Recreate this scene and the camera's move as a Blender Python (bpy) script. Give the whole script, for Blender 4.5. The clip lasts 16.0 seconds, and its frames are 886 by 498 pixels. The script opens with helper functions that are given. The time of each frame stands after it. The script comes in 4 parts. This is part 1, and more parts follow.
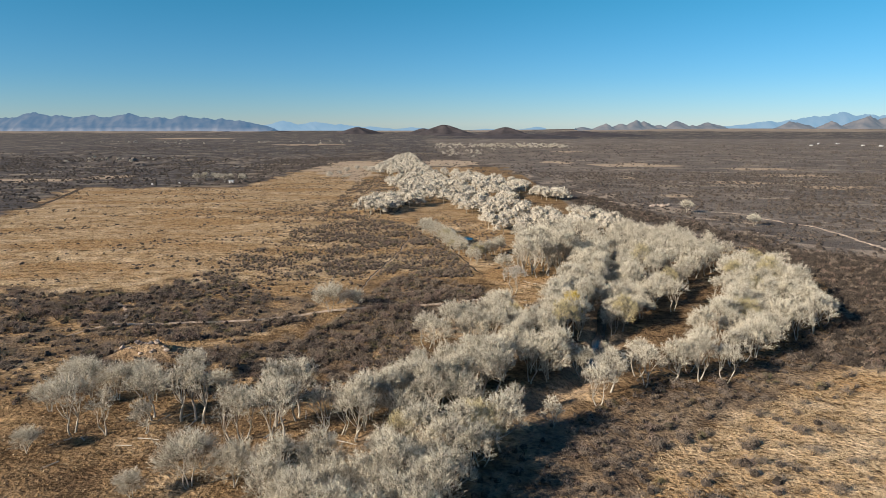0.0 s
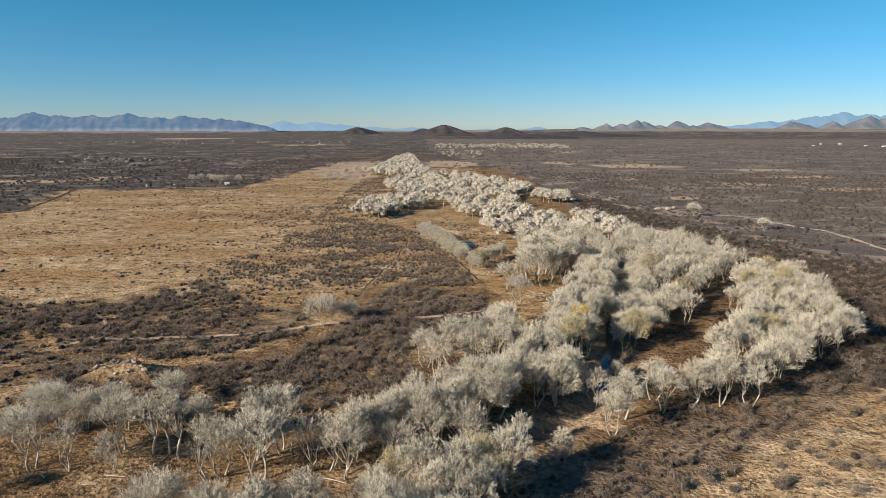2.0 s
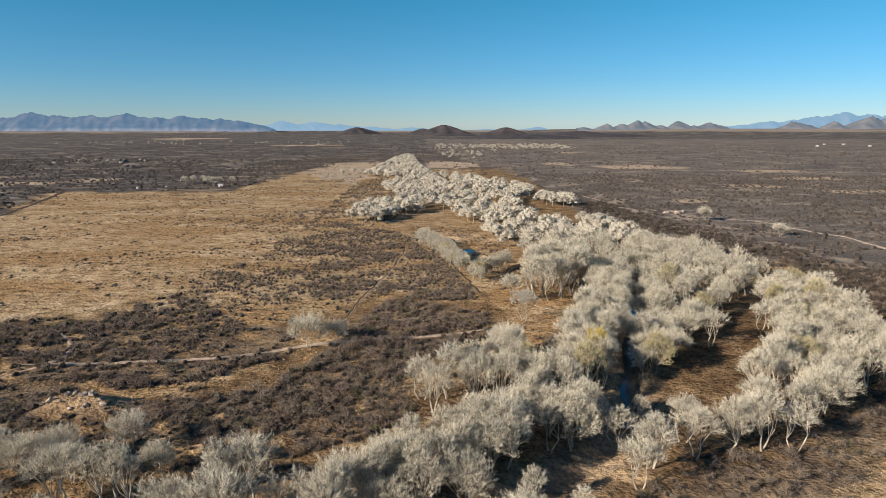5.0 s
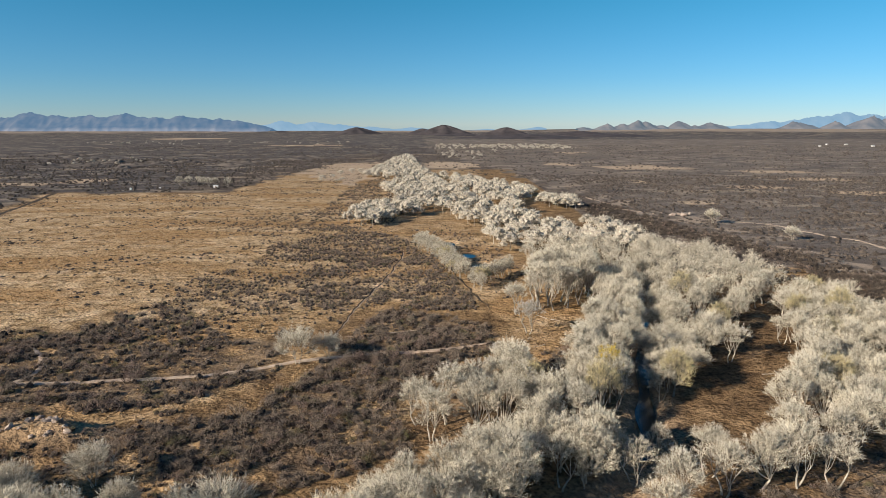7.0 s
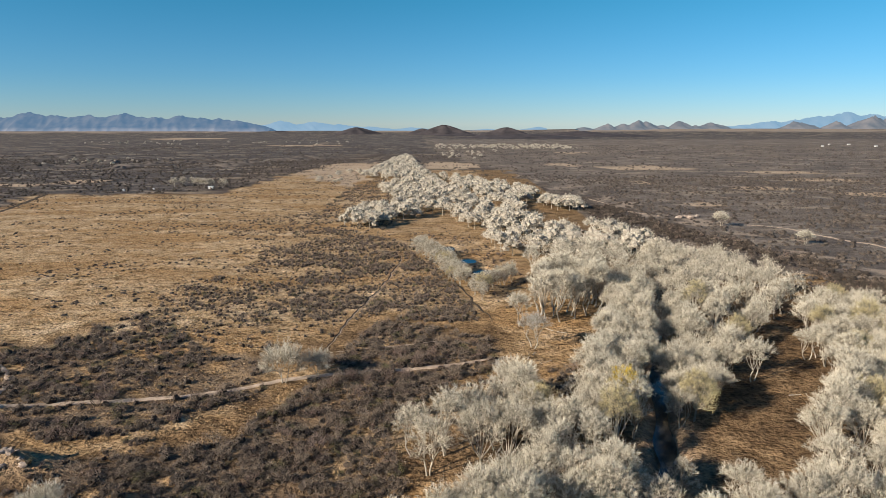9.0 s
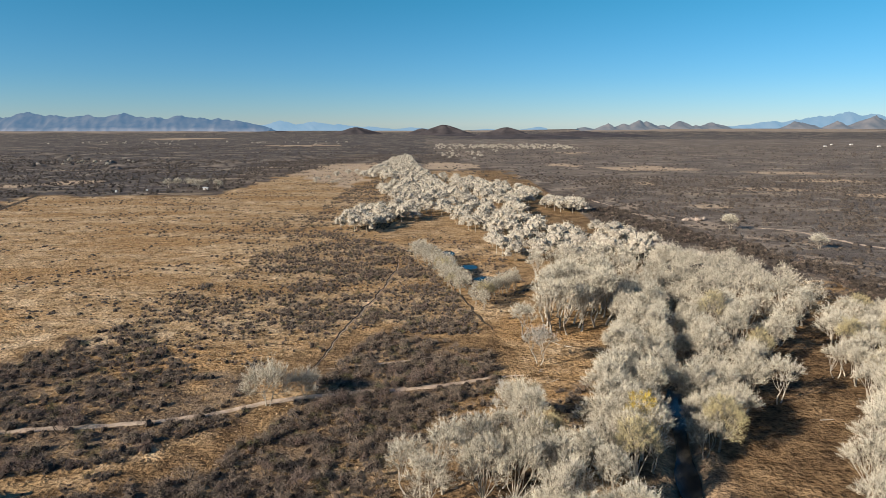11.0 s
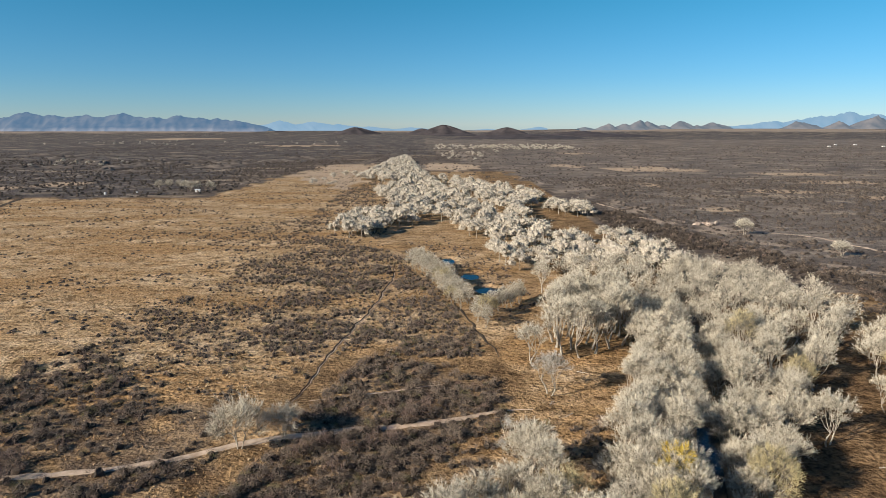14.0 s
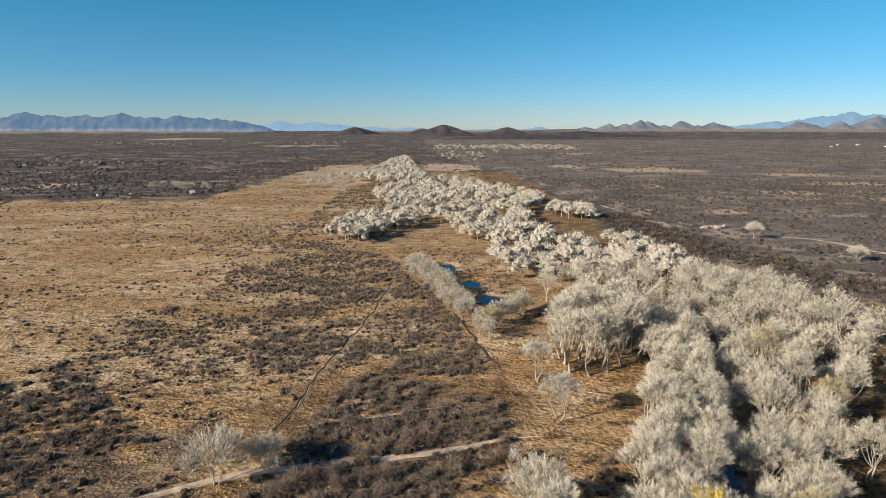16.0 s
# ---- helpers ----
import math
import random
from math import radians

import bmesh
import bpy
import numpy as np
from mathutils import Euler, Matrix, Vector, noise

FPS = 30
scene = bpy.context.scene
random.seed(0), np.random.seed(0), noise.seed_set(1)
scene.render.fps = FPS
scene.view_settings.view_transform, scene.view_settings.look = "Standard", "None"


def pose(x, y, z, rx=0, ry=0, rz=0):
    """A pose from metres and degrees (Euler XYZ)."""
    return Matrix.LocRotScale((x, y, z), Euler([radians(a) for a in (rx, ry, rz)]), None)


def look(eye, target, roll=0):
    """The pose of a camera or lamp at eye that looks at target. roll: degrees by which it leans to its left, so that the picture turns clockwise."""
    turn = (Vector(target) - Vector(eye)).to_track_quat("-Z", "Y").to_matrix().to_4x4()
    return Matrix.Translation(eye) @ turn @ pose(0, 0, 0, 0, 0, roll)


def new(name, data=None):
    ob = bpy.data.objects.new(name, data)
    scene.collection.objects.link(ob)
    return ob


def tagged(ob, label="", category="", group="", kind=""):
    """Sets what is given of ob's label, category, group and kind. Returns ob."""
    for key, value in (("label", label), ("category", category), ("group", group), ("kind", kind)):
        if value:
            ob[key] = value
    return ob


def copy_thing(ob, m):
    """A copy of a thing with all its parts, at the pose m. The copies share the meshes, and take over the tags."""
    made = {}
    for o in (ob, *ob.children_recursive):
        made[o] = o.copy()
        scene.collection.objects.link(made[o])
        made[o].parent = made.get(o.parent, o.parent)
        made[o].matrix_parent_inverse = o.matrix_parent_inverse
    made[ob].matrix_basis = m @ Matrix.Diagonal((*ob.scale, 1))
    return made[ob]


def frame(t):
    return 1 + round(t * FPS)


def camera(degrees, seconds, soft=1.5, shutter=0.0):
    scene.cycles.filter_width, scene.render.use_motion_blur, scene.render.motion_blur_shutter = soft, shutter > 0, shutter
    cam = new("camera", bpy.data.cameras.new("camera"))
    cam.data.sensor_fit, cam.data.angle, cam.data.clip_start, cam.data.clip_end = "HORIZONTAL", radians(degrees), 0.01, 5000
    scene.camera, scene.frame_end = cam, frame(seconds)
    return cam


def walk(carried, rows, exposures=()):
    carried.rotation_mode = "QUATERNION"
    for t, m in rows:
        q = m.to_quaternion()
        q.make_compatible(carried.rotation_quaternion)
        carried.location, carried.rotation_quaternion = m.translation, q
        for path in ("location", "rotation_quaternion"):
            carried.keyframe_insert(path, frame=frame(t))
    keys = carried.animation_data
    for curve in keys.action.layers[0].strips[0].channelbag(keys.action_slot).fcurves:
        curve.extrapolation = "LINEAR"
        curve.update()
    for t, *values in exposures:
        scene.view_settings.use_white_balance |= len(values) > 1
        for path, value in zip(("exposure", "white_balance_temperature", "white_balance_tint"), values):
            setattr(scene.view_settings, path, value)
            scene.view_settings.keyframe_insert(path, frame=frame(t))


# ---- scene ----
cam = camera(71.67, 16.0, soft=0.6)
walk(cam, [(0.0, pose(0, 0, 60, 78.53)), (4.0, pose(0.31, 24.08, 60.75, 78.53)), (8.0, pose(0.79, 48.77, 60.48, 78.53)),
           (12.0, pose(1.39, 73.46, 60.15, 78.53)), (16.0, pose(1.73, 97.14, 60.26, 78.53))],
     exposures=[(0.0, 0.65), (16.0, 0.65)])

# ---- light: low winter sun from the left and behind ----
SUN_ELEV, SUN_AZ = 23.0, math.atan2(-0.87, -0.5)
world = bpy.data.worlds.new("sky")
scene.world = world
world.use_nodes = True
wn = world.node_tree
sky = wn.nodes.new("ShaderNodeTexSky")
sky.sky_type, sky.sun_disc = "NISHITA", False
sky.sun_elevation, sky.sun_rotation = radians(SUN_ELEV), SUN_AZ
sky.altitude, sky.air_density, sky.dust_density, sky.ozone_density = 1200, 1.0, 0.0, 3.0
# clear dry air: deep blue above, pale blue at the horizon
place = wn.nodes.new("ShaderNodeTexCoord")
split = wn.nodes.new("ShaderNodeSeparateXYZ")
wn.links.new(place.outputs["Generated"], split.inputs[0])
air = wn.nodes.new("ShaderNodeValToRGB")
for k, (p, c) in enumerate(((0.0, (0.60, 0.76, 1.04)), (0.07, (0.42, 0.78, 1.03)), (0.19, (0.25, 0.88, 1.0)), (0.6, (0.2, 0.6, 0.8)))):
    e = air.color_ramp.elements[k] if k < 2 else air.color_ramp.elements.new(p)
    e.position, e.color = p, (*c, 1)
wn.links.new(split.outputs["Z"], air.inputs[0])
cool = wn.nodes.new("ShaderNodeMix")
cool.data_type, cool.blend_type = "RGBA", "MULTIPLY"
cool.inputs[0].default_value = 1.0
wn.links.new(sky.outputs[0], cool.inputs[6])
wn.links.new(air.outputs[0], cool.inputs[7])
wn.links.new(cool.outputs[2], wn.nodes["Background"].inputs[0])
wn.nodes["Background"].inputs[1].default_value = 0.065
sun_data = bpy.data.lights.new("sun", "SUN")
sun_data.energy, sun_data.angle, sun_data.color = 5.0, radians(0.53), (1.0, 0.88, 0.72)
sun = new("sun", sun_data)
ce = math.cos(radians(SUN_ELEV))
sun.matrix_world = look((0, 0, 0), (-math.sin(SUN_AZ) * ce, -math.cos(SUN_AZ) * ce, -math.sin(radians(SUN_ELEV))))

# ---- plan of the place: outlines and lines on the ground, metres ----
GROVE_NEAR = [(-16, 95), (-12, 97), (-8, 104), (-2, 100), (3, 105), (8, 107), (15, 106), (17, 108), (11, 102), (4, 94), (0, 86), (-3, 76), (-26, 76), (-28, 91), (-23, 91)]
GROVE_BANK = [(-5, 159), (1, 164), (10, 169), (17, 175), (23, 162), (29, 151), (31, 139), (32, 137), (22, 134), (15, 140), (15, 149), (7, 154), (-2, 152)]
GROVE_ROW = [(-19, 113), (-15, 119), (-10, 125), (-3, 129), (5, 138), (12, 143), (15, 137), (13, 131), (7, 123), (0, 116), (-5, 115), (-10, 112), (-17, 111)]
LOOP_FLOOR = [(52, 146), (50, 164), (66, 184), (78, 201), (92, 220), (106, 236), (114, 240), (97, 203), (83, 173), (73, 161), (63, 148)]
EAST_WOOD = [(77, 287), (99, 343), (118, 311), (125, 287), (129, 266), (121, 254), (106, 238), (92, 222), (78, 203), (66, 186), (54, 171), (48, 170), (48, 177), (59, 204), (67, 236)]
FAR_SINGLES = [(-121, 775), (-112, 805), (-101, 805)]
RIVER_ROW = [(26, 165), (31, 178), (38, 193), (43, 210), (51, 230), (56, 248), (57, 261), (65, 270), (72, 276), (70, 256), (63, 233), (56, 210), (49, 193), (41, 173), (38, 162), (32, 158)]
GROVE_OPEN = [(34, 256), (42, 268), (48, 265), (57, 271), (52, 248), (42, 237), (33, 235), (32, 246)]
FOREST_FAR = [(60, 274), (37, 298), (40, 332), (24, 336), (24, 370), (16, 417), (4, 456), (-29, 479), (-38, 548), (-51, 582), (-54, 622), (-35, 712), (-13, 733), (22, 705), (52, 655), (73, 622), (81, 575), (81, 569), (52, 502), (54, 480), (57, 426), (61, 397), (75, 397), (95, 406), (99, 389), (100, 352), (99, 333), (84, 300), (72, 279)]
FOREST_TIP = [(-88, 756), (-82, 890), (-76, 1106), (-62, 1185), (-35, 913), (-13, 749), (-30, 730), (-52, 712), (-81, 757), (-95, 794)]
FAR_FRINGE = [(79, 536), (96, 519), (101, 499), (98, 487), (83, 491), (75, 519)]
LOOP = [(112, 236), (129, 249), (137, 241), (125, 207), (118, 186), (114, 176), (110, 171), (90, 156), (77, 143), (66, 134), (60, 135), (55, 132), (48, 128), (44, 135), (43, 141), (47, 141), (52, 146), (54, 140), (63, 148), (73, 161), (83, 173), (97, 203)]
ISLAND = [(-61, 425), (-56, 446), (-50, 473), (-32, 473), (-15, 466), (-17, 452), (-31, 446), (-39, 409), (-55, 412)]
POND_ROW = [(-14, 341), (-4, 320), (3, 291), (7, 281), (10, 283), (10, 289), (5, 318), (-2, 334), (-9, 353)]
POND_CLUMP = [(11, 269), (13, 276), (20, 284), (28, 293), (29, 288), (21, 281), (16, 264), (14, 261)]
MEADOW = [(-286, 361), (-305, 451), (-351, 587), (-198, 587), (-189, 673), (-186, 826), (-172, 1018), (-100, 1050), (-94, 826), (-88, 659), (-80, 525), (-83, 395), (-88, 308), (-101, 257), (-110, 228), (-135, 218), (-177, 218)]
MOSAIC = [(-88, 308), (-83, 395), (-55, 408), (-22, 372), (2, 308), (15, 237), (-20, 247), (-36, 228), (-46, 212), (-90, 228), (-101, 257)]
BAND_WEST = [(-181, 218), (-111, 216), (-97, 247), (-79, 228), (-48, 205), (-40, 186), (-62, 165), (-86, 165), (-87, 148), (-123, 144)]
BAND_MID = [(-39, 165), (-28, 205), (-19, 237), (14, 228), (15, 205), (-8, 180), (-7, 148), (-22, 137), (-32, 134), (-51, 141), (-69, 154)]
BAND_EAST = [(137, 280), (173, 287), (224, 257), (133, 148), (112, 144), (95, 144), (88, 148), (125, 186), (147, 228), (154, 263)]
PALE_GRASS = [(26, 79), (44, 110), (63, 122), (92, 139), (144, 160), (76, 79)]
RED_FLOOR = [(-89, 113), (-76, 131), (-47, 131), (-29, 128), (-19, 113), (-21, 90), (-71, 87)]
GLADE = [(-29, 361), (-9, 422), (18, 422), (31, 308), (28, 257), (16, 247), (5, 308)]
SAND_EAST = [(88, 826), (130, 525), (138, 468), (149, 383), (167, 351), (167, 287), (192, 257), (218, 294), (204, 342), (191, 395), (175, 451), (149, 525), (132, 659)]
DARK_SCRUB = [(-518, 372), (-295, 372), (-311, 461), (-357, 598), (-252, 598), (-246, 733), (-247, 1203), (-208, 1575), (-346, 2633), (-3564, 2633)]
PLAIN_EAST = [(-35, 1575), (88, 826), (130, 525), (149, 383), (173, 287), (184, 247), (309, 212), (3641, 2633), (-58, 2633)]
EDGE = [(12, 106), (21, 116), (40, 127), (73, 143), (106, 165), (124, 186), (110, 156), (95, 141), (64, 124), (44, 111), (36, 100), (28, 79), (0, 79), (5, 98)]
WOOD_EDGE = [(100, 497), (103, 430), (115, 388), (140, 357), (152, 311), (152, 294), (156, 257), (142, 212), (156, 198), (200, 257), (177, 294), (170, 357), (151, 388), (136, 461), (130, 525)]
YELLOW = [(37, 169)]
STRIPS = [(5, 987, 50, 80), (288, 931, 60, 42), (185, 1002, 23, 32), (214, 709, 9, 16), (-387, 717, 27, 25), (-450, 673, 43, 21), (-181, 534, 30, 28), (-158, 430, 24, 9), (279, 1408, 38, 31), (442, 847, 46, 23), (417, 733, 41, 17), (308, 646, 30, 13), (386, 598, 33, 17), (203, 525, 15, 13), (-1085, 2741, 150, 117), (-386, 1888, 103, 55)]
RIDGES = [(-793, 1324), (-696, 1226), (-747, 1182), (-601, 1122), (-530, 1050), (-460, 973), (-460, 1034), (-460, 1103), (-409, 1050), (-395, 1122), (-343, 1085), (-324, 1161), (-272, 1122), (-362, 987), (-451, 918), (-540, 973), (-263, 1226), (-214, 1203), (-317, 973), (-577, 945), (-398, 893), (-308, 1034)]
FARMS = [(1232, 1943), (1058, 1787), (1207, 1787), (1226, 1740), (1173, 1943)]
TANKS = [(-294, 621), (-269, 627)]
MEADOW_EAST = [(-83, 395), (-86, 505), (-90, 673), (-67, 768), (-44, 598), (-27, 497), (-32, 408), (-54, 403)]
MEADOW_FRINGE = [(-109, 212), (-101, 294), (-101, 408), (-84, 627), (-23, 383), (-23, 294), (-46, 212)]
MEADOW_STREAK = [(-162, 430), (-144, 461), (-99, 475), (-80, 497), (-74, 388), (-121, 388)]
GOLD = [(-3, 148), (10, 186), (20, 212), (17, 237), (29, 263), (41, 247), (43, 205), (32, 186), (22, 195), (12, 165), (2, 144)]
ROAD_BUSH = [(-16, 191), (-24, 188), (-12, 193), (-5, 203), (-21, 192), (-1, 207), (33, 199), (-76, 187), (-8, 194)]
DEAD_BUSH = [(18, 199), (14, 199), (16, 193), (13, 192)]
WEST_BUSH = [(-135, 189), (-128, 186), (-125, 195), (-120, 183), (-106, 180), (-114, 195), (-75, 180), (-17, 183), (-30, 165), (-23, 160), (-71, 165), (-88, 170)]
POND_WEST = [(-55, 257), (-50, 372), (-22, 366), (2, 294), (14, 237), (-19, 237), (-31, 224)]
MARSH = [(-9, 408), (23, 372), (34, 294), (25, 252), (12, 274), (5, 316)]
SIDE_PATH = [(-110, 167), (-106, 172), (-101, 178), (-100, 188), (-107, 198), (-116, 206)]
RIVER = [(-17, 87), (-11, 106), (-3, 113), (8, 118), (19, 125), (30, 134), (38, 147), (42, 157), (46, 171), (54, 197), (61, 220), (67, 238), (73, 262), (80, 295), (85, 351), (73, 395), (50, 461), (32, 525), (9, 627), (-22, 826)]
DIRT_ROAD = [(-110, 178), (-100, 179), (-88, 180), (-76, 182), (-63, 184), (-53, 186), (-47, 188), (-42, 191), (-36, 194), (-26, 197), (-13, 200), (-3, 202), (8, 205), (15, 208), (21, 208)]
UPPER_TRACK = [(-28, 212), (-21, 215), (-9, 217), (2, 221)]
TRAIL = [(-31, 210), (-31, 218), (-30, 224), (-29, 236), (-27, 250), (-24, 270), (-21, 292), (-18, 327), (-19, 344)]
GULLY = [(-2, 345), (3, 317), (6, 286), (10, 271), (12, 258), (15, 249), (16, 238)]
EAST_ROAD = [(121, 572), (128, 532), (131, 490), (148, 466)]
EAST_ROAD_B = [(175, 432), (187, 426), (200, 421), (207, 412), (208, 398), (216, 374), (223, 361), (221, 338), (220, 308), (217, 280)]
WEST_TRACK = [(-339, 430), (-299, 442), (-332, 548), (-351, 598), (-450, 673), (-492, 646)]
PAIR = [(-37, 192), (-30, 196)]
BARE = [(26, 216), (24, 235)]
WHITE = [(187, 365), (168, 420)]
LEFT_TREES = [(-73, 111), (-66, 111), (-59, 111), (-60, 118), (-54, 117), (-51, 117), (-49, 116), (-41, 109), (-39, 110), (-31, 108), (-30, 118), (-24, 111), (-20, 111), (-34, 115), (-17, 109)]
LEFT_BUSHY = [(-43, 94), (-35, 94), (-51, 90), (-79, 128), (-72, 127), (-83, 121), (-59, 137), (-50, 129), (-64, 126), (-77, 104), (-84, 132), (-68, 131)]
FAR_CLUMP = [(-258, 668), (-250, 672), (-266, 664), (-243, 667), (-231, 650), (-213, 652), (-226, 654)]
SHACK = [(-222, 644)]
MOUND = [(-82, 156), (-75, 154)]
RIVERSIDE = [(34, 124), (38, 130), (22, 114), (15, 119), (25, 136), (34, 140), (29, 143), (41, 148), (75, 193), (96, 206)]
POND = [(4, 357), (13, 329), (20, 308)]
BOULDERS = [(163, 458)]

# ---- materials ----
def material(name, rough=0.9, spec=0.1):
    m = bpy.data.materials.new(name)
    m.use_nodes = True
    n = m.node_tree
    b = n.nodes["Principled BSDF"]
    b.inputs["Roughness"].default_value = rough
    b.inputs["Specular IOR Level"].default_value = spec
    return m, n, b


def noise_node(n, scale, detail=4.0, stretch=None, rough=0.55):
    g = n.nodes.new("ShaderNodeNewGeometry")
    t = n.nodes.new("ShaderNodeTexNoise")
    t.inputs["Scale"].default_value, t.inputs["Detail"].default_value, t.inputs["Roughness"].default_value = scale, detail, rough
    if stretch:
        mp = n.nodes.new("ShaderNodeMapping")
        mp.inputs["Scale"].default_value = stretch
        n.links.new(g.outputs["Position"], mp.inputs[0])
        n.links.new(mp.outputs[0], t.inputs["Vector"])
    else:
        n.links.new(g.outputs["Position"], t.inputs["Vector"])
    return t.outputs["Fac"]


def ramp(n, fac, stops):
    r = n.nodes.new("ShaderNodeValToRGB")
    e = r.color_ramp.elements
    for i, (p, c) in enumerate(stops):
        el = e[i] if i < 2 else e.new(p)
        el.position, el.color = p, (*c, 1)
    n.links.new(fac, r.inputs[0])
    return r.outputs[0]


def mix(n, fac, a, b, mode="MIX"):
    x = n.nodes.new("ShaderNodeMix")
    x.data_type, x.blend_type = "RGBA", mode
    for sock, v in ((x.inputs[0], fac), (x.inputs[6], a), (x.inputs[7], b)):
        if isinstance(v, (int, float)):
            sock.default_value = v
        elif isinstance(v, tuple):
            sock.default_value = (*v, 1)
        else:
            n.links.new(v, sock)
    return x.outputs[2]


def mathn(n, op, a, b=0.0, c=None):
    x = n.nodes.new("ShaderNodeMath")
    x.operation = op
    x.use_clamp = op == "MULTIPLY_ADD"
    for sock, v in zip(x.inputs, (a, b, c)):
        if v is None:
            continue
        if isinstance(v, (int, float)):
            sock.default_value = v
        else:
            n.links.new(v, sock)
    return x.outputs[0]


def attr(n, name):
    a = n.nodes.new("ShaderNodeAttribute")
    a.attribute_name = name
    return a.outputs["Fac"]


def bump(n, b, height, strength, dist):
    k = n.nodes.new("ShaderNodeBump")
    k.inputs["Strength"].default_value, k.inputs["Distance"].default_value = strength, dist
    n.links.new(height, k.inputs["Height"])
    n.links.new(k.outputs[0], b.inputs["Normal"])


def twig_material(name, dark, light, tint=None):
    """Bare twigs: every twig and every plant a little different."""
    m, n, b = material(name, 0.85, 0.15)
    g = n.nodes.new("ShaderNodeNewGeometry")
    col = ramp(n, g.outputs["Random Per Island"], [(0.0, dark), (1.0, light)])
    o = n.nodes.new("ShaderNodeObjectInfo")
    warm = tint or tuple(c * 0.78 for c in light)
    col = mix(n, mathn(n, "MULTIPLY", o.outputs["Random"], 0.55), col, warm)
    col = mix(n, 1.0, col, ramp(n, noise_node(n, 0.25, 3), [(0.3, (0.78, 0.78, 0.78)), (0.7, (1.12, 1.1, 1.06))]), "MULTIPLY")
    n.links.new(col, b.inputs["Base Color"])
    return m


M_TWIG = twig_material("cottonwood_twigs", (0.5, 0.456, 0.375), (0.78, 0.725, 0.60), (0.64, 0.595, 0.505))
# dark tone that paints the crown's inner shade onto its inner twigs
M_INNER_SHADE = twig_material("shaded_inner_twigs", (0.13, 0.113, 0.093), (0.24, 0.213, 0.175), (0.185, 0.165, 0.135))
M_TWIG_YELLOW = twig_material("yellowish_twigs", (0.38, 0.33, 0.19), (0.66, 0.57, 0.33), (0.56, 0.48, 0.29))
M_LEAF_YELLOW = twig_material("yellow_leaves", (0.42, 0.28, 0.03), (0.62, 0.46, 0.06), (0.5, 0.36, 0.05))
M_TWIG_GREY = twig_material("grey_twigs", (0.36, 0.34, 0.31), (0.64, 0.61, 0.55), (0.5, 0.47, 0.44))
M_SHRUB = twig_material("mesquite_twigs", (0.12, 0.095, 0.077), (0.33, 0.265, 0.212), (0.21, 0.172, 0.145))
# near-black tone that paints the shade inside bushes
M_BUSH_SHADE = twig_material("shaded_bush_core", (0.035, 0.028, 0.023), (0.075, 0.06, 0.05), (0.055, 0.044, 0.037))
# darker copy of the shrub twigs, with their self-shadow put into the colour
M_SHRUB_SHADED = twig_material("self_shaded_scrub", (0.05, 0.041, 0.036), (0.115, 0.094, 0.08), (0.08, 0.067, 0.057))
M_SHRUB_RED = twig_material("russet_twigs", (0.13, 0.09, 0.075), (0.29, 0.215, 0.18), (0.22, 0.17, 0.15))
M_SHRUB_GREEN = twig_material("olive_twigs", (0.09, 0.085, 0.045), (0.20, 0.18, 0.09), (0.14, 0.13, 0.07))
M_GRASS = twig_material("straw_tussocks", (0.34, 0.25, 0.15), (0.6, 0.465, 0.30), (0.47, 0.36, 0.22))
M_GRASS_RUST = twig_material("rust_tussocks", (0.24, 0.155, 0.08), (0.44, 0.30, 0.155), (0.34, 0.22, 0.11))


def bark_material():
    m, n, b = material("pale_bark", 0.85, 0.15)
    col = ramp(n, noise_node(n, 1.6, 5, (1, 1, 0.3)), [(0.3, (0.17, 0.145, 0.115)), (0.65, (0.5, 0.45, 0.375))])
    n.links.new(col, b.inputs["Base Color"])
    bump(n, b, noise_node(n, 9, 4, (1, 1, 0.2)), 0.6, 0.05)
    return m


M_BARK = bark_material()


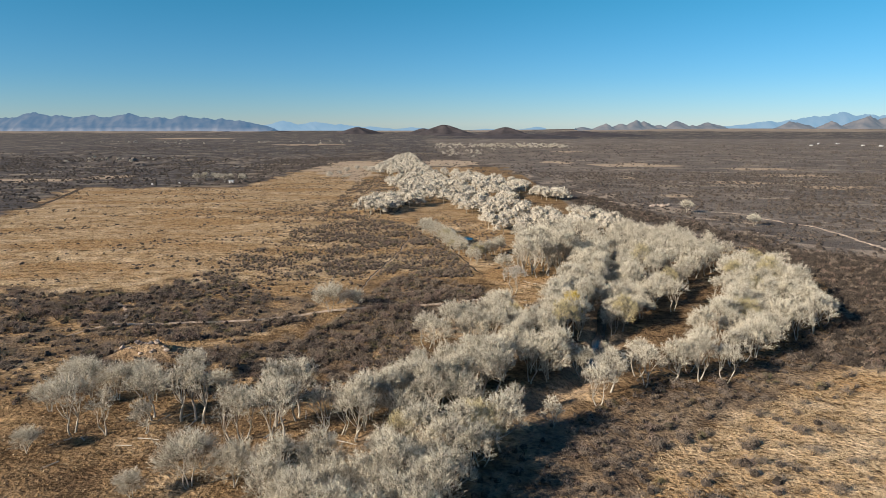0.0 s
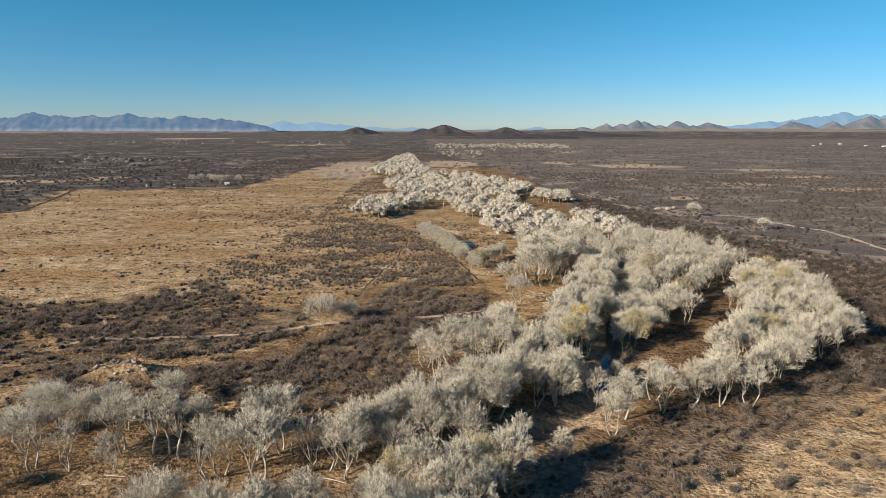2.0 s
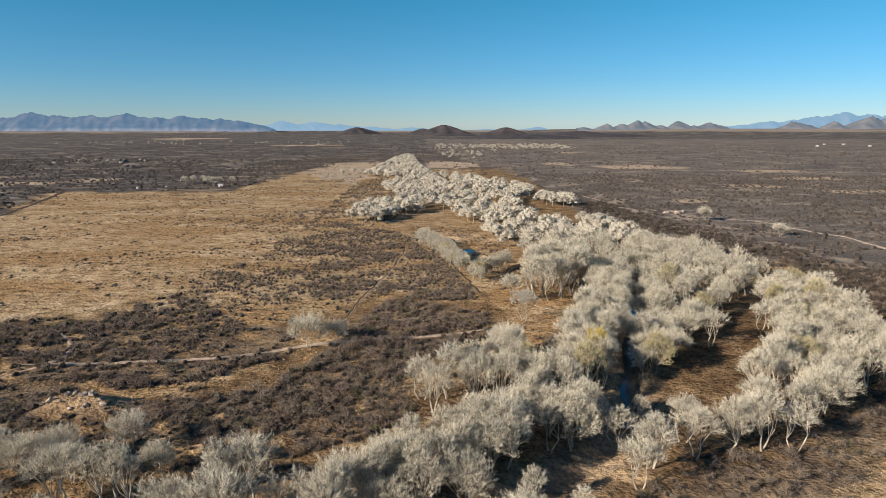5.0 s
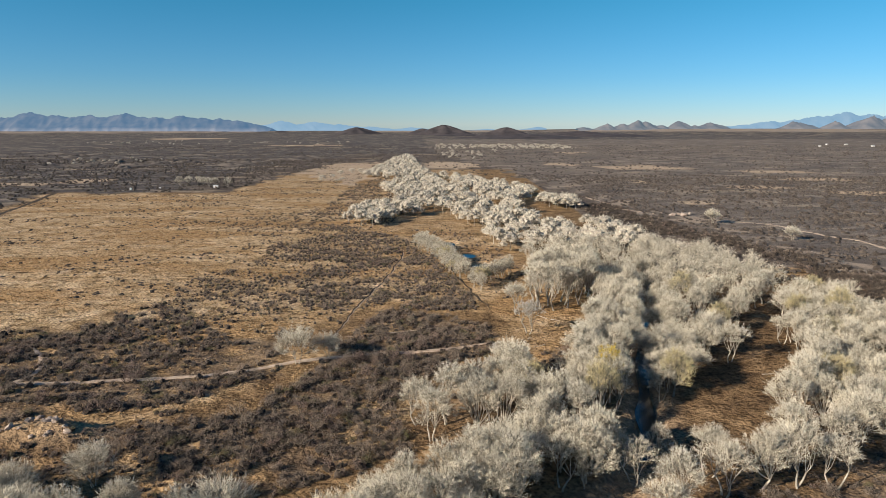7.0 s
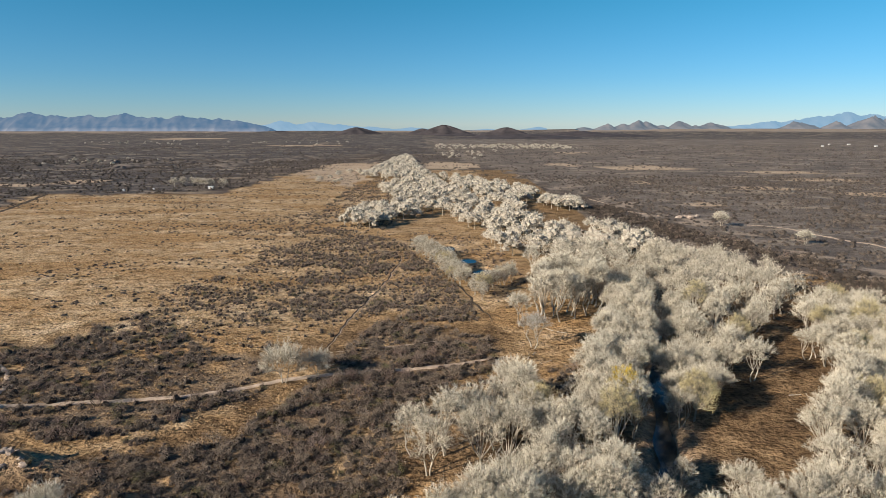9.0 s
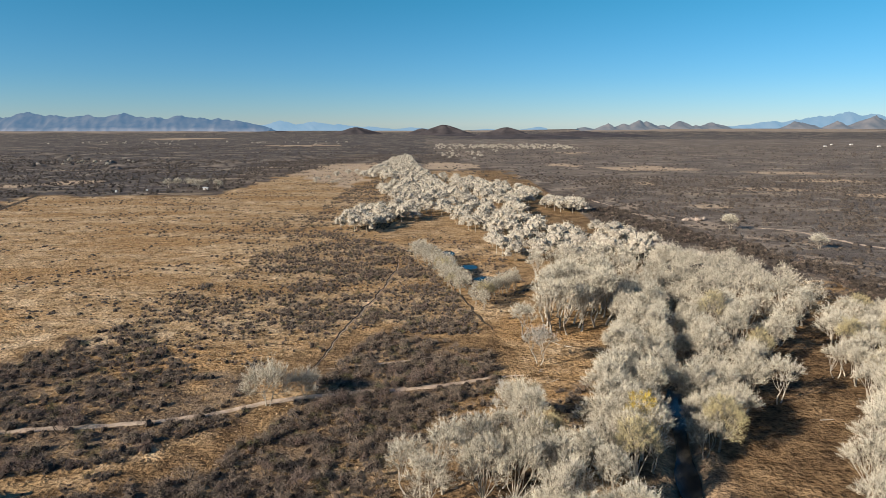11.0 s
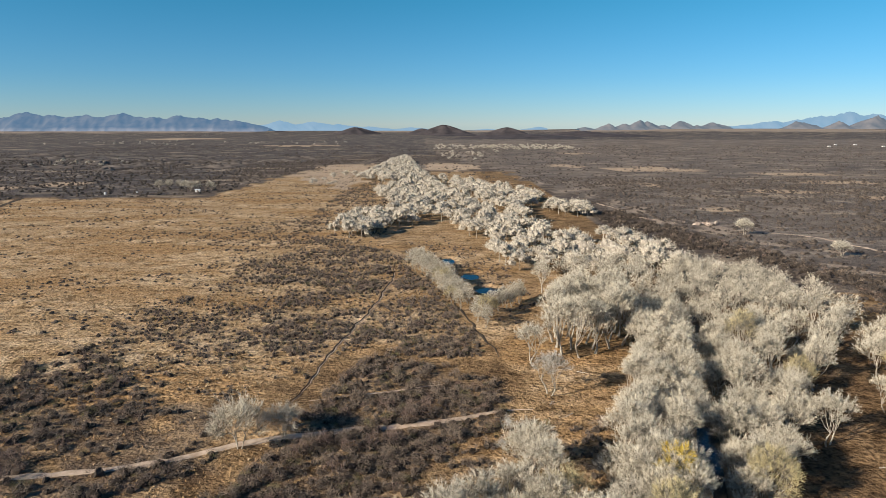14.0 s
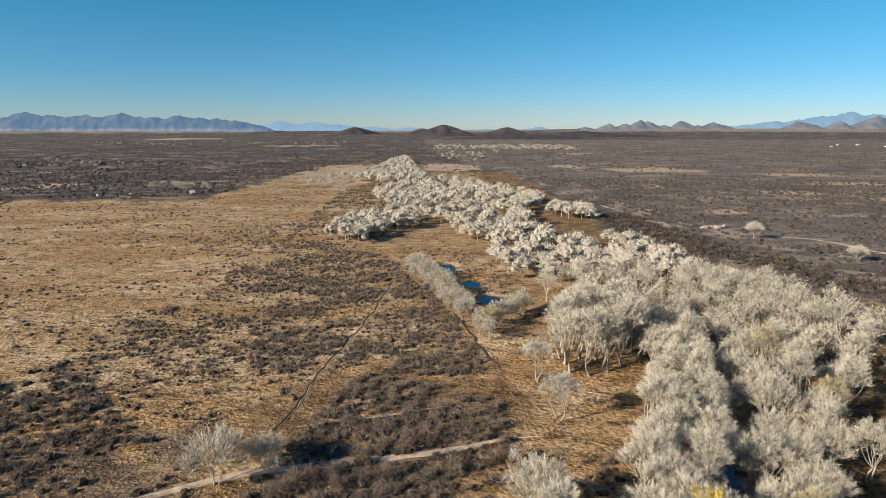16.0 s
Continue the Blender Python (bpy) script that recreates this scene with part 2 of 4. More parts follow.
def ground_material():
    m, n, b = material("valley_floor", 0.95, 0.05)
    big, mid, fine = noise_node(n, 0.012, 5), noise_node(n, 0.09, 6, None, 0.65), noise_node(n, 1.1, 4)
    streak = noise_node(n, 0.02, 6, (0.45, 1.6, 1))
    hummock = noise_node(n, 0.3, 5, (0.6, 1.0, 1), 0.7)
    straw = ramp(n, mid, [(0.3, (0.33, 0.22, 0.115)), (0.46, (0.53, 0.375, 0.22)), (0.66, (0.71, 0.55, 0.375))])
    straw = mix(n, ramp(n, streak, [(0.45, (0, 0, 0)), (0.60, (0.85, 0.85, 0.85))]), straw, (0.42, 0.26, 0.125))
    # clump and tuft darken the ground where the bump's noise is low
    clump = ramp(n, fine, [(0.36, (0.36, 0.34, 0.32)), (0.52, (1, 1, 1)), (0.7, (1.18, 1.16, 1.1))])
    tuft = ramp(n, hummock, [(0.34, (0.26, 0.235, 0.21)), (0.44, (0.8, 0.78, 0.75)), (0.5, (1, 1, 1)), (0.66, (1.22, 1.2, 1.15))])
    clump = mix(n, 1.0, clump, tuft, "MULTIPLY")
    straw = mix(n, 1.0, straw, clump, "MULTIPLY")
    litter = ramp(n, mid, [(0.3, (0.12, 0.078, 0.046)), (0.5, (0.27, 0.175, 0.095)), (0.68, (0.46, 0.31, 0.165))])
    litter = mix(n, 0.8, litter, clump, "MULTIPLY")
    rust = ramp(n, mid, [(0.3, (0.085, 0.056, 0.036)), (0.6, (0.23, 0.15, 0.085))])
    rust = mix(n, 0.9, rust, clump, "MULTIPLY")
    pale = ramp(n, fine, [(0.3, (0.42, 0.33, 0.25)), (0.7, (0.58, 0.47, 0.37))])
    scrub = ramp(n, noise_node(n, 0.05, 9, (0.7, 1, 1), 0.74), [(0.38, (0.044, 0.041, 0.044)), (0.5, (0.115, 0.103, 0.1)), (0.64, (0.36, 0.305, 0.25))])
    scrub = mix(n, ramp(n, streak, [(0.56, (0, 0, 0)), (0.66, (0.8, 0.8, 0.8))]), scrub, (0.42, 0.34, 0.25))
    scrub = mix(n, ramp(n, big, [(0.40, (0.75, 0.75, 0.75)), (0.58, (0, 0, 0))]), scrub, (0.085, 0.076, 0.075))
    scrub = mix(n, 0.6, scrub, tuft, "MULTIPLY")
    col = mix(n, attr(n, "straw"), litter, straw)
    col = mix(n, attr(n, "rust"), col, rust)
    col = mix(n, attr(n, "scrub"), col, scrub)
    col = mix(n, attr(n, "pale"), col, pale)
    n.links.new(col, b.inputs["Base Color"])
    bump(n, b, mathn(n, "ADD", fine, mathn(n, "MULTIPLY", hummock, 2.0)), 1.0, 0.7)
    return m


M_GROUND = ground_material()


def dirt_material():
    m, n, b = material("pale_dirt", 0.95, 0.05)
    col = ramp(n, noise_node(n, 0.8, 5), [(0.3, (0.40, 0.30, 0.22)), (0.6, (0.58, 0.46, 0.36)), (0.8, (0.66, 0.54, 0.43))])
    n.links.new(col, b.inputs["Base Color"])
    bump(n, b, noise_node(n, 3, 4), 0.5, 0.1)
    return m


M_DIRT = dirt_material()


def plain_material(name, a, c, scale, rough=0.9, stretch=None, spec=0.1):
    m, n, b = material(name, rough, spec)
    n.links.new(ramp(n, noise_node(n, scale, 5, stretch), [(0.3, a), (0.7, c)]), b.inputs["Base Color"])
    return m


M_TRACK_DARK = plain_material("dark_track", (0.04, 0.032, 0.026), (0.11, 0.085, 0.062), 0.5)
M_ROCK = plain_material("grey_rock", (0.22, 0.17, 0.14), (0.48, 0.40, 0.34), 0.5)
M_HILL = plain_material("hill_scrub", (0.042, 0.038, 0.042), (0.095, 0.082, 0.084), 0.02)
M_PLASTER = plain_material("white_plaster", (0.68, 0.66, 0.62), (0.82, 0.80, 0.76), 0.8)
M_ROOF = plain_material("metal_roof", (0.55, 0.56, 0.57), (0.75, 0.76, 0.77), 1.0, 0.45)
M_GLASS = plain_material("window_glass", (0.02, 0.025, 0.03), (0.04, 0.045, 0.05), 1.0, 0.1, None, 0.5)


def water_material():
    m, n, b = material("still_water", 0.12, 0.5)
    b.inputs["Base Color"].default_value = (0.012, 0.018, 0.022, 1)
    bump(n, b, noise_node(n, 1.2, 3), 0.06, 0.1)
    return m


M_WATER = water_material()


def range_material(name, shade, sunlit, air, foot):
    """Far mountains: dark crests over paler feet, air haze painted in as blue emission."""
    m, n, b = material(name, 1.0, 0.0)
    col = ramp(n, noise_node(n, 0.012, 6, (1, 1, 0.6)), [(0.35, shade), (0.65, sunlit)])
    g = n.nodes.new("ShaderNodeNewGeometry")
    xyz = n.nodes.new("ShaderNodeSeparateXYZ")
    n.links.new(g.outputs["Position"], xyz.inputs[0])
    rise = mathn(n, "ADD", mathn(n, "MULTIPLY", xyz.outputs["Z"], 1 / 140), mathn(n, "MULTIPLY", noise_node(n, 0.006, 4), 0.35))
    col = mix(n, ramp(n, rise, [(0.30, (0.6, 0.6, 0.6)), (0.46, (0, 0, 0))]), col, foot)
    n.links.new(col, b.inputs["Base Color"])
    # this glow stands in for the haze in front of the mountains
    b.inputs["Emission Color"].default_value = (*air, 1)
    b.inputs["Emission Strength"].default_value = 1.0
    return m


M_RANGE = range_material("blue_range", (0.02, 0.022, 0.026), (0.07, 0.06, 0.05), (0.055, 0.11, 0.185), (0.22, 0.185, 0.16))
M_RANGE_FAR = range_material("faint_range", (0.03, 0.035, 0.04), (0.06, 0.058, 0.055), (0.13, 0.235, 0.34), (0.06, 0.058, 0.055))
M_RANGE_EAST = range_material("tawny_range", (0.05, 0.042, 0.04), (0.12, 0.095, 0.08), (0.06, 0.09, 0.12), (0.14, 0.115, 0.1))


# ---- building helpers ----
rng = np.random.default_rng(7)


def tri_mesh(name, verts, tris, mats, index=None, smooth=False):
    me = bpy.data.meshes.new(name)
    verts, tris = np.asarray(verts, np.float32), np.asarray(tris, np.int32)
    me.vertices.add(len(verts))
    me.vertices.foreach_set("co", verts.ravel())
    me.loops.add(tris.size)
    me.loops.foreach_set("vertex_index", tris.ravel())
    me.polygons.add(len(tris))
    me.polygons.foreach_set("loop_start", np.arange(0, tris.size, 3, dtype=np.int32))
    for m in mats:
        me.materials.append(m)
    if index is not None:
        me.polygons.foreach_set("material_index", np.asarray(index, np.int32))
    me.update(calc_edges=True)
    me.validate()
    me.polygons.foreach_set("use_smooth", np.full(len(tris), smooth))
    return me


def part(name, me, parent, label=""):
    ob = new(name, me)
    ob.parent = parent
    return tagged(ob, label)


def inside(poly, x, y):
    """Which of the points lie in the polygon."""
    x, y = np.asarray(x, float), np.asarray(y, float)
    hit = np.zeros(x.shape, bool)
    px, py = poly[-1]
    for qx, qy in poly:
        if qy != py:
            hit ^= ((qy > y) != (py > y)) & (x < (px - qx) * (y - qy) / (py - qy) + qx)
        px, py = qx, qy
    return hit


def to_line(line, x, y):
    """Distance from the points to a line of many pieces."""
    best = np.full(np.shape(x), 1e9)
    for (ax, ay), (bx, by) in zip(line, line[1:]):
        dx, dy = bx - ax, by - ay
        k = np.clip(((x - ax) * dx + (y - ay) * dy) / (dx * dx + dy * dy), 0, 1)
        best = np.minimum(best, np.hypot(x - ax - k * dx, y - ay - k * dy))
    return best


def wander(x, y, size, seed=0.0):
    """Cheap smooth noise from -1 to 1 on the plan."""
    a, b = x / size + seed * 1.7, y / size - seed * 2.3
    return (np.sin(a + 1.3 * np.sin(b * 0.9 + seed)) * np.cos(b * 1.1 + np.sin(a * 1.3)) + 0.5 * np.sin(2.3 * a - 1.9 * b + seed)
            + 0.4 * np.sin(4.1 * b + 3.3 * a + 2 * seed)) / 1.9


def ground_z(x, y):
    x, y = np.asarray(x, float), np.asarray(y, float)
    near = np.clip(1 - np.hypot(x, y - 150) / 900, 0, 1)
    z = (0.35 * wander(x, y, 9.0, 1) + 0.6 * wander(x, y, 38.0, 2)) * near
    z = z - 2.4 * np.clip(1 - to_line(RIVER, x, y) / 4.0, 0, 1) ** 0.7
    for (px, py), (rx, ry) in zip(POND, POND_SIZE):
        z = z - 2.2 * np.clip(1.3 - np.hypot((x - px) / rx, (y - py) / ry) * (1 + 0.45 * wander(x, y, 3.2, 11)), 0, 1)
    z = z + (14 + 16 * np.clip(x / 1500, 0, 1)) * np.clip((np.hypot(x, y) - 3500) / 1200, 0, 1) ** 1.5
    for mx, my in MOUND:
        d = np.hypot((x - mx) / 11.0, (y - my) / 6.5)
        z = z + 2.5 * np.clip(1 - d, 0, 1) * (0.8 + 0.4 * wander(x, y, 2.0, 3))
    return z


def ribbon(name, line, width, mat, lift=0.12, wobble=0.4, label="", category="track", winding=0.3):
    """A track laid over the ground along a line."""
    pts = []
    for (ax, ay), (bx, by) in zip(line, line[1:]):
        k = max(2, int(math.hypot(bx - ax, by - ay) / 2.0))
        pts += [(ax + (bx - ax) * i / k, ay + (by - ay) * i / k) for i in range(k)]
    p = np.array(pts + [line[-1]], float)
    for _ in range(5):
        p[1:-1] = (p[:-2] + 2 * p[1:-1] + p[2:]) / 4
    p[:, 0] += winding * wander(p[:, 0], p[:, 1], 5.0, 12)
    d = np.gradient(p, axis=0)
    nrm = np.stack([-d[:, 1], d[:, 0]], 1) / np.maximum(np.hypot(d[:, 0], d[:, 1]), 1e-6)[:, None]
    width = width * np.clip(1 + winding * 0.6 * wander(p[:, 0] * 3, p[:, 1], 7.0, 13), 0.3, 2)
    cols, c = [], 5
    for i in range(c):
        ends = np.clip(np.minimum(np.arange(len(p)), np.arange(len(p))[::-1]) / 8, 0.15, 1)
        w = (i / (c - 1) - 0.5) * width * ends * (1 + wobble * rng.normal(0, 0.35, len(p)))
        q = p + nrm * w[:, None]
        z = ground_z(q[:, 0], q[:, 1]) + lift - (0.1 if i in (0, c - 1) else 0)
        cols.append(np.column_stack([q, z]))
    v = np.stack(cols, 1).reshape(-1, 3)
    i = (np.arange(len(p) - 1)[:, None] * c + np.arange(c - 1)[None, :]).ravel()
    t = np.concatenate([np.stack([i, i + 1, i + c], 1), np.stack([i + 1, i + c + 1, i + c], 1)])
    ob = new(name, tri_mesh(name, v, t[:, ::-1], [mat], None, True))
    return tagged(ob, label, category, "", "structure")


def stamp(templates, which, xyz, size, height, turn, lean=None):
    """Many plants in one mesh: template meshes (verts, tris, index) set down at places."""
    vs, ts, ix, base = [], [], [], 0
    for k, (tv, tt, ti) in enumerate(templates):
        s = np.flatnonzero(which == k)
        if not len(s):
            continue
        c, sn = np.cos(turn[s])[:, None], np.sin(turn[s])[:, None]
        x = (tv[None, :, 0] * c - tv[None, :, 1] * sn) * size[s][:, None] + xyz[s, 0][:, None]
        y = (tv[None, :, 0] * sn + tv[None, :, 1] * c) * size[s][:, None] + xyz[s, 1][:, None]
        z = tv[None, :, 2] * height[s][:, None] + xyz[s, 2][:, None]
        vs.append(np.stack([x, y, z], 2).reshape(-1, 3))
        off = base + np.arange(len(s))[:, None, None] * len(tv)
        ts.append((tt[None] + off).reshape(-1, 3))
        ix.append(np.tile(ti, len(s)))
        base += len(s) * len(tv)
    return np.concatenate(vs), np.concatenate(ts), np.concatenate(ix)


# ---- ground: one sheet out to the horizon ----
def axis(lo, hi, step, far_lo, far_hi, grow):
    mid = list(np.arange(lo, hi, step))
    up, s = [hi], step
    while up[-1] < far_hi:
        s *= grow
        up.append(up[-1] + s)
    down, s = [lo], step
    while down[-1] > far_lo:
        s *= grow
        down.append(down[-1] - s)
    return np.array(down[:0:-1] + mid + up)


def build_ground():
    xs, ys = axis(-150, 150, 2.5, -5200, 5200, 1.05), axis(70, 330, 2.5, -3000, 4950, 1.035)
    x, y = np.meshgrid(xs, ys)
    z = ground_z(x, y)
    w = len(xs)
    i = (np.arange(len(ys) - 1)[:, None] * w + np.arange(w - 1)[None, :]).ravel()
    t = np.concatenate([np.stack([i, i + 1, i + w], 1), np.stack([i + 1, i + w + 1, i + w], 1)])
    v = np.stack([x.ravel(), y.ravel(), z.ravel()], 1)
    me = tri_mesh("ground", v, t, [M_GROUND], None, True)
    x, y = v[:, 0], v[:, 1]
    far = np.clip(np.hypot(x, y) / 300, 0.3, 4)
    jx, jy = x + 7 * far * wander(x, y, 22, 5), y + 9 * far * wander(x, y, 25, 6)

    def cover(*polys):
        m = np.zeros(len(x))
        for p in polys:
            m = np.maximum(m, inside(p, jx, jy).astype(float))
        return m
    straw = np.maximum(cover(MEADOW, PALE_GRASS, MEADOW_FRINGE) * 1.0, cover(MOSAIC, GLADE, MEADOW_EAST) * 0.85)
    straw = np.clip(straw + 0.75 * np.clip(2.5 * wander(x, y, 9, 7), 0, 1) * (y < 330), 0, 1)
    rust = np.maximum(cover(GROVE_NEAR, GROVE_ROW, LOOP, EAST_WOOD, RIVER_ROW, GROVE_BANK) * 0.9, np.maximum(cover(RED_FLOOR) * 0.5, cover(LOOP_FLOOR) * 0.8))
    straw = np.maximum(straw, np.maximum(cover(GOLD, GROVE_OPEN) * 0.9, 0.6 * ((y > 250) & (y < 900) & (x > -120) & (x < 45))))
    scrub = np.maximum(cover(DARK_SCRUB, PLAIN_EAST), (np.hypot(x, y) > 1350) * 1.0)
    # EDGE gets the dark scrub tone partly as the near grove's cast shadow
    scrub = np.maximum(scrub, np.maximum(cover(BAND_EAST, WOOD_EDGE, EDGE) * 0.45, cover(BAND_WEST, BAND_MID) * 0.4 * (straw < 0.4)))
    scrub = np.maximum(scrub, 0.85 * (straw < 0.9) * (((y > 600) & (x < -110)) | ((y > 300) & (x > 95)) | (y > 900)))
    meadow_far = inside(FAR_MEADOW, jx, jy)
    scrub[meadow_far] = 0
    straw[meadow_far] = 1
    strip = np.zeros(len(x))
    for sx, sy, ra, rb in STRIPS:
        m = np.hypot((x - sx) / ra, (y - sy) / rb) < 1 + 0.35 * wander(x, y, 0.4 * rb + 10, 4)
        strip[m & (scrub > 0.3)] = 0.65
        scrub[m], straw[m] = 0.1, 1
    pale = np.clip(1.5 - to_line(RIVER, x, y) / 6, 0, 1) * 0.3 * (y < 300)
    pale = np.maximum(pale, np.maximum(strip, 0.8 * (meadow_far & (y > 650))))
    for mx, my in MOUND:
        pale = np.maximum(pale, 0.22 * np.clip(1.4 - np.hypot((x - mx) / 9, (y - my) / 5), 0, 1))
    pale = np.maximum(pale, 0.45 * ((np.hypot(x, y) > 4350) & (wander(x, y, 300, 9) > -0.3)))
    pale = np.maximum(pale, cover(PLAIN_EAST) * (0.17 + 0.12 * np.clip(wander(x, y, 45, 14), -1, 1)))
    patch = inside(SAND_EAST, jx, jy) & (wander(x, y, 16, 8) > 0.25)
    pale = np.maximum(pale, patch * 0.6)
    for name, val in (("straw", straw), ("rust", rust), ("scrub", scrub), ("pale", pale)):
        a = me.attributes.new(name, "FLOAT", "POINT")
        a.data.foreach_set("value", np.asarray(val, np.float32))
    return tagged(new("ground", me), "dry straw and scrub covered valley floor", "ground", "", "structure")


POND_SIZE = [(3.5, 9), (5, 6), (6, 5)]
FAR_MEADOW = MEADOW[5:10]
build_ground()


# ---- water ----
def build_water(name, v, t, label):
    tagged(new(name, tri_mesh(name, v, t, [M_WATER], None, True)), label, "water", "", "structure")


def build_river():
    p = np.array(RIVER, float)
    p = p[(p[:, 1] > 140) & (p[:, 1] < 300)]
    k = np.linspace(0, len(p) - 1, 160)
    c = np.stack([np.interp(k, np.arange(len(p)), p[:, 0]), np.interp(k, np.arange(len(p)), p[:, 1])], 1)
    d = np.gradient(c, axis=0)
    n = np.stack([-d[:, 1], d[:, 0]], 1) / np.hypot(d[:, 0], d[:, 1])[:, None]
    v = np.concatenate([np.column_stack([c + n * (1.7 + 0.5 * np.sin(k * 5))[:, None], np.full(len(c), -0.95)]), np.column_stack([c - n * (1.7 + 0.5 * np.cos(k * 4.1))[:, None], np.full(len(c), -0.95)])])
    i = np.arange(len(c) - 1)
    build_water("river_water", v, np.concatenate([np.stack([i, i + len(c), i + 1], 1), np.stack([i + 1, i + len(c), i + len(c) + 1], 1)]),
                "still blue creek water between cottonwood banks")
    for (px, py), (rx, ry) in zip(POND, POND_SIZE):
        a = np.linspace(0, 2 * math.pi, 40, endpoint=False)
        v = np.concatenate([[[px, py, -1.0]], np.stack([px + 1.6 * rx * np.cos(a), py + 1.6 * ry * np.sin(a), np.full(40, -1.0)], 1)])
        i = np.arange(40)
        build_water("pond_water", v, np.stack([np.zeros(40, int), i + 1, (i + 1) % 40 + 1], 1), "shallow blue pond water among dry grass")


build_river()

# ---- tracks ----
ribbon("dirt_road", DIRT_ROAD, 1.9, M_DIRT, label="pale sandy dirt road through dark brush", category="road")
ribbon("upper_track", UPPER_TRACK, 0.9, M_DIRT, label="narrow sandy track through dark brush")
ribbon("side_path", SIDE_PATH, 2.0, M_DIRT, 0.12, 1.0, label="pale sandy path winding through brush")
ribbon("trail", TRAIL, 0.35, M_DIRT, 0.09, 1.0, label="narrow trail running through dry grass", winding=1.0)
ribbon("trail_ditch", [(a - 0.5, b) for a, b in TRAIL], 0.55, M_TRACK_DARK, 0.12, 1.0, label="dark ditch beside the narrow trail", category="ditch", winding=1.0)
ribbon("gully", GULLY, 0.9, M_TRACK_DARK, label="dark winding gully in dry grass", category="ditch", winding=1.0)
ribbon("east_road", EAST_ROAD, 2.4, M_DIRT, 0.12, 1.0, label="sandy track across the scrub plain", category="road")
ribbon("east_wash", EAST_ROAD_B, 2.6, M_DIRT, 0.12, 1.2, label="pale sandy wash winding through scrub", category="wash")
ribbon("west_track", WEST_TRACK, 4.0, M_TRACK_DARK, label="dark field edge track beside brush")


# ---- far hills and mountains ----
def hill_range(name, mat, y0, depth, x0, x1, peaks, step, rough, label, seed=0, broad=1.0):
    """A strip of relief: peaks are (x, height, half width); ridges and gullies run down from the crest."""
    xs, ys = np.arange(x0, x1, step), np.linspace(-1, 1, 26)
    x, k = np.meshgrid(xs, ys)
    crest = np.zeros_like(x)
    for px, h, w in peaks:
        crest = np.maximum(crest, h * np.clip(1 - np.abs(x - px) / (w * broad), 0, 1) ** 0.85)
    crest = crest * (1 + 0.05 * wander(x, x * 0.3, 90, seed) + 0.025 * wander(x, x * 0.7, 30, seed + 3))
    warp = k + rough * (0.16 * wander(x, k * 90, 75, seed) + 0.07 * wander(x, k * 120, 33, seed + 1))
    fall = np.clip(1 - np.abs(warp), 0, 1)
    ridge = 1 - rough * 0.5 * np.abs(wander(x + 70 * k, k * 50, 62, seed + 2)) * (1 - fall ** 2)
    z = crest * fall ** 1.15 * ridge - 2
    v = np.stack([x.ravel(), (y0 + k * depth).ravel(), z.ravel()], 1)
    w = len(xs)
    i = (np.arange(25)[:, None] * w + np.arange(w - 1)[None, :]).ravel()
    t = np.concatenate([np.stack([i, i + 1, i + w], 1), np.stack([i + 1, i + w + 1, i + w], 1)])
    return tagged(new(name, tri_mesh(name, v, t, [mat], None, True)), label, "mountains", "", "structure")


def px_x(px, d):
    return (px - 784) / 1085.6 * d * 0.98


def px_h(py, d):
    return 60 + (220.8 - py) / 1085.6 * d * 1.02


def peaks_at(d, rows):
    return [(px_x(a, d), px_h(b, d), c * d / 1085.6) for a, b, c in rows]


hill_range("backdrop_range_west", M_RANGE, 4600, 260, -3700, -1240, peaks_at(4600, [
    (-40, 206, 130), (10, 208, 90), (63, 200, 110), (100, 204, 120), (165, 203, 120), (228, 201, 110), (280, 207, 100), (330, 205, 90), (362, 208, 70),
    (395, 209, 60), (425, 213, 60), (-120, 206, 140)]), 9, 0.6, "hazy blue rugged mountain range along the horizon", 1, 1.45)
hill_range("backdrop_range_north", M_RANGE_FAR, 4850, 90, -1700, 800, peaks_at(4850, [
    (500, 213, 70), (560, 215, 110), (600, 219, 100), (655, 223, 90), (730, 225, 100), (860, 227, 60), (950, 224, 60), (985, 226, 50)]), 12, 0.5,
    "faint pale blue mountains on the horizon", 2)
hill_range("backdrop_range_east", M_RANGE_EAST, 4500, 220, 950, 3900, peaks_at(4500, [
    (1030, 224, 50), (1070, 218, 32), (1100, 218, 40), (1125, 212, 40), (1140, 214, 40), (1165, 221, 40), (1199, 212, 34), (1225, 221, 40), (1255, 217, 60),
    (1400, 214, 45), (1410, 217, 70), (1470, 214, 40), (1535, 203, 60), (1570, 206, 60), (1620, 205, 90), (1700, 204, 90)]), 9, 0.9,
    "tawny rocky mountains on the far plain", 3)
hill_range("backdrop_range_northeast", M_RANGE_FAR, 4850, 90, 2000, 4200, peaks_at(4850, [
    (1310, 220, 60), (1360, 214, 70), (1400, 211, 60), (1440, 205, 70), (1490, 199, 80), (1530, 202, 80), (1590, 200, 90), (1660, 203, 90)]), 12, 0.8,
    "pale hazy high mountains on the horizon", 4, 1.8)


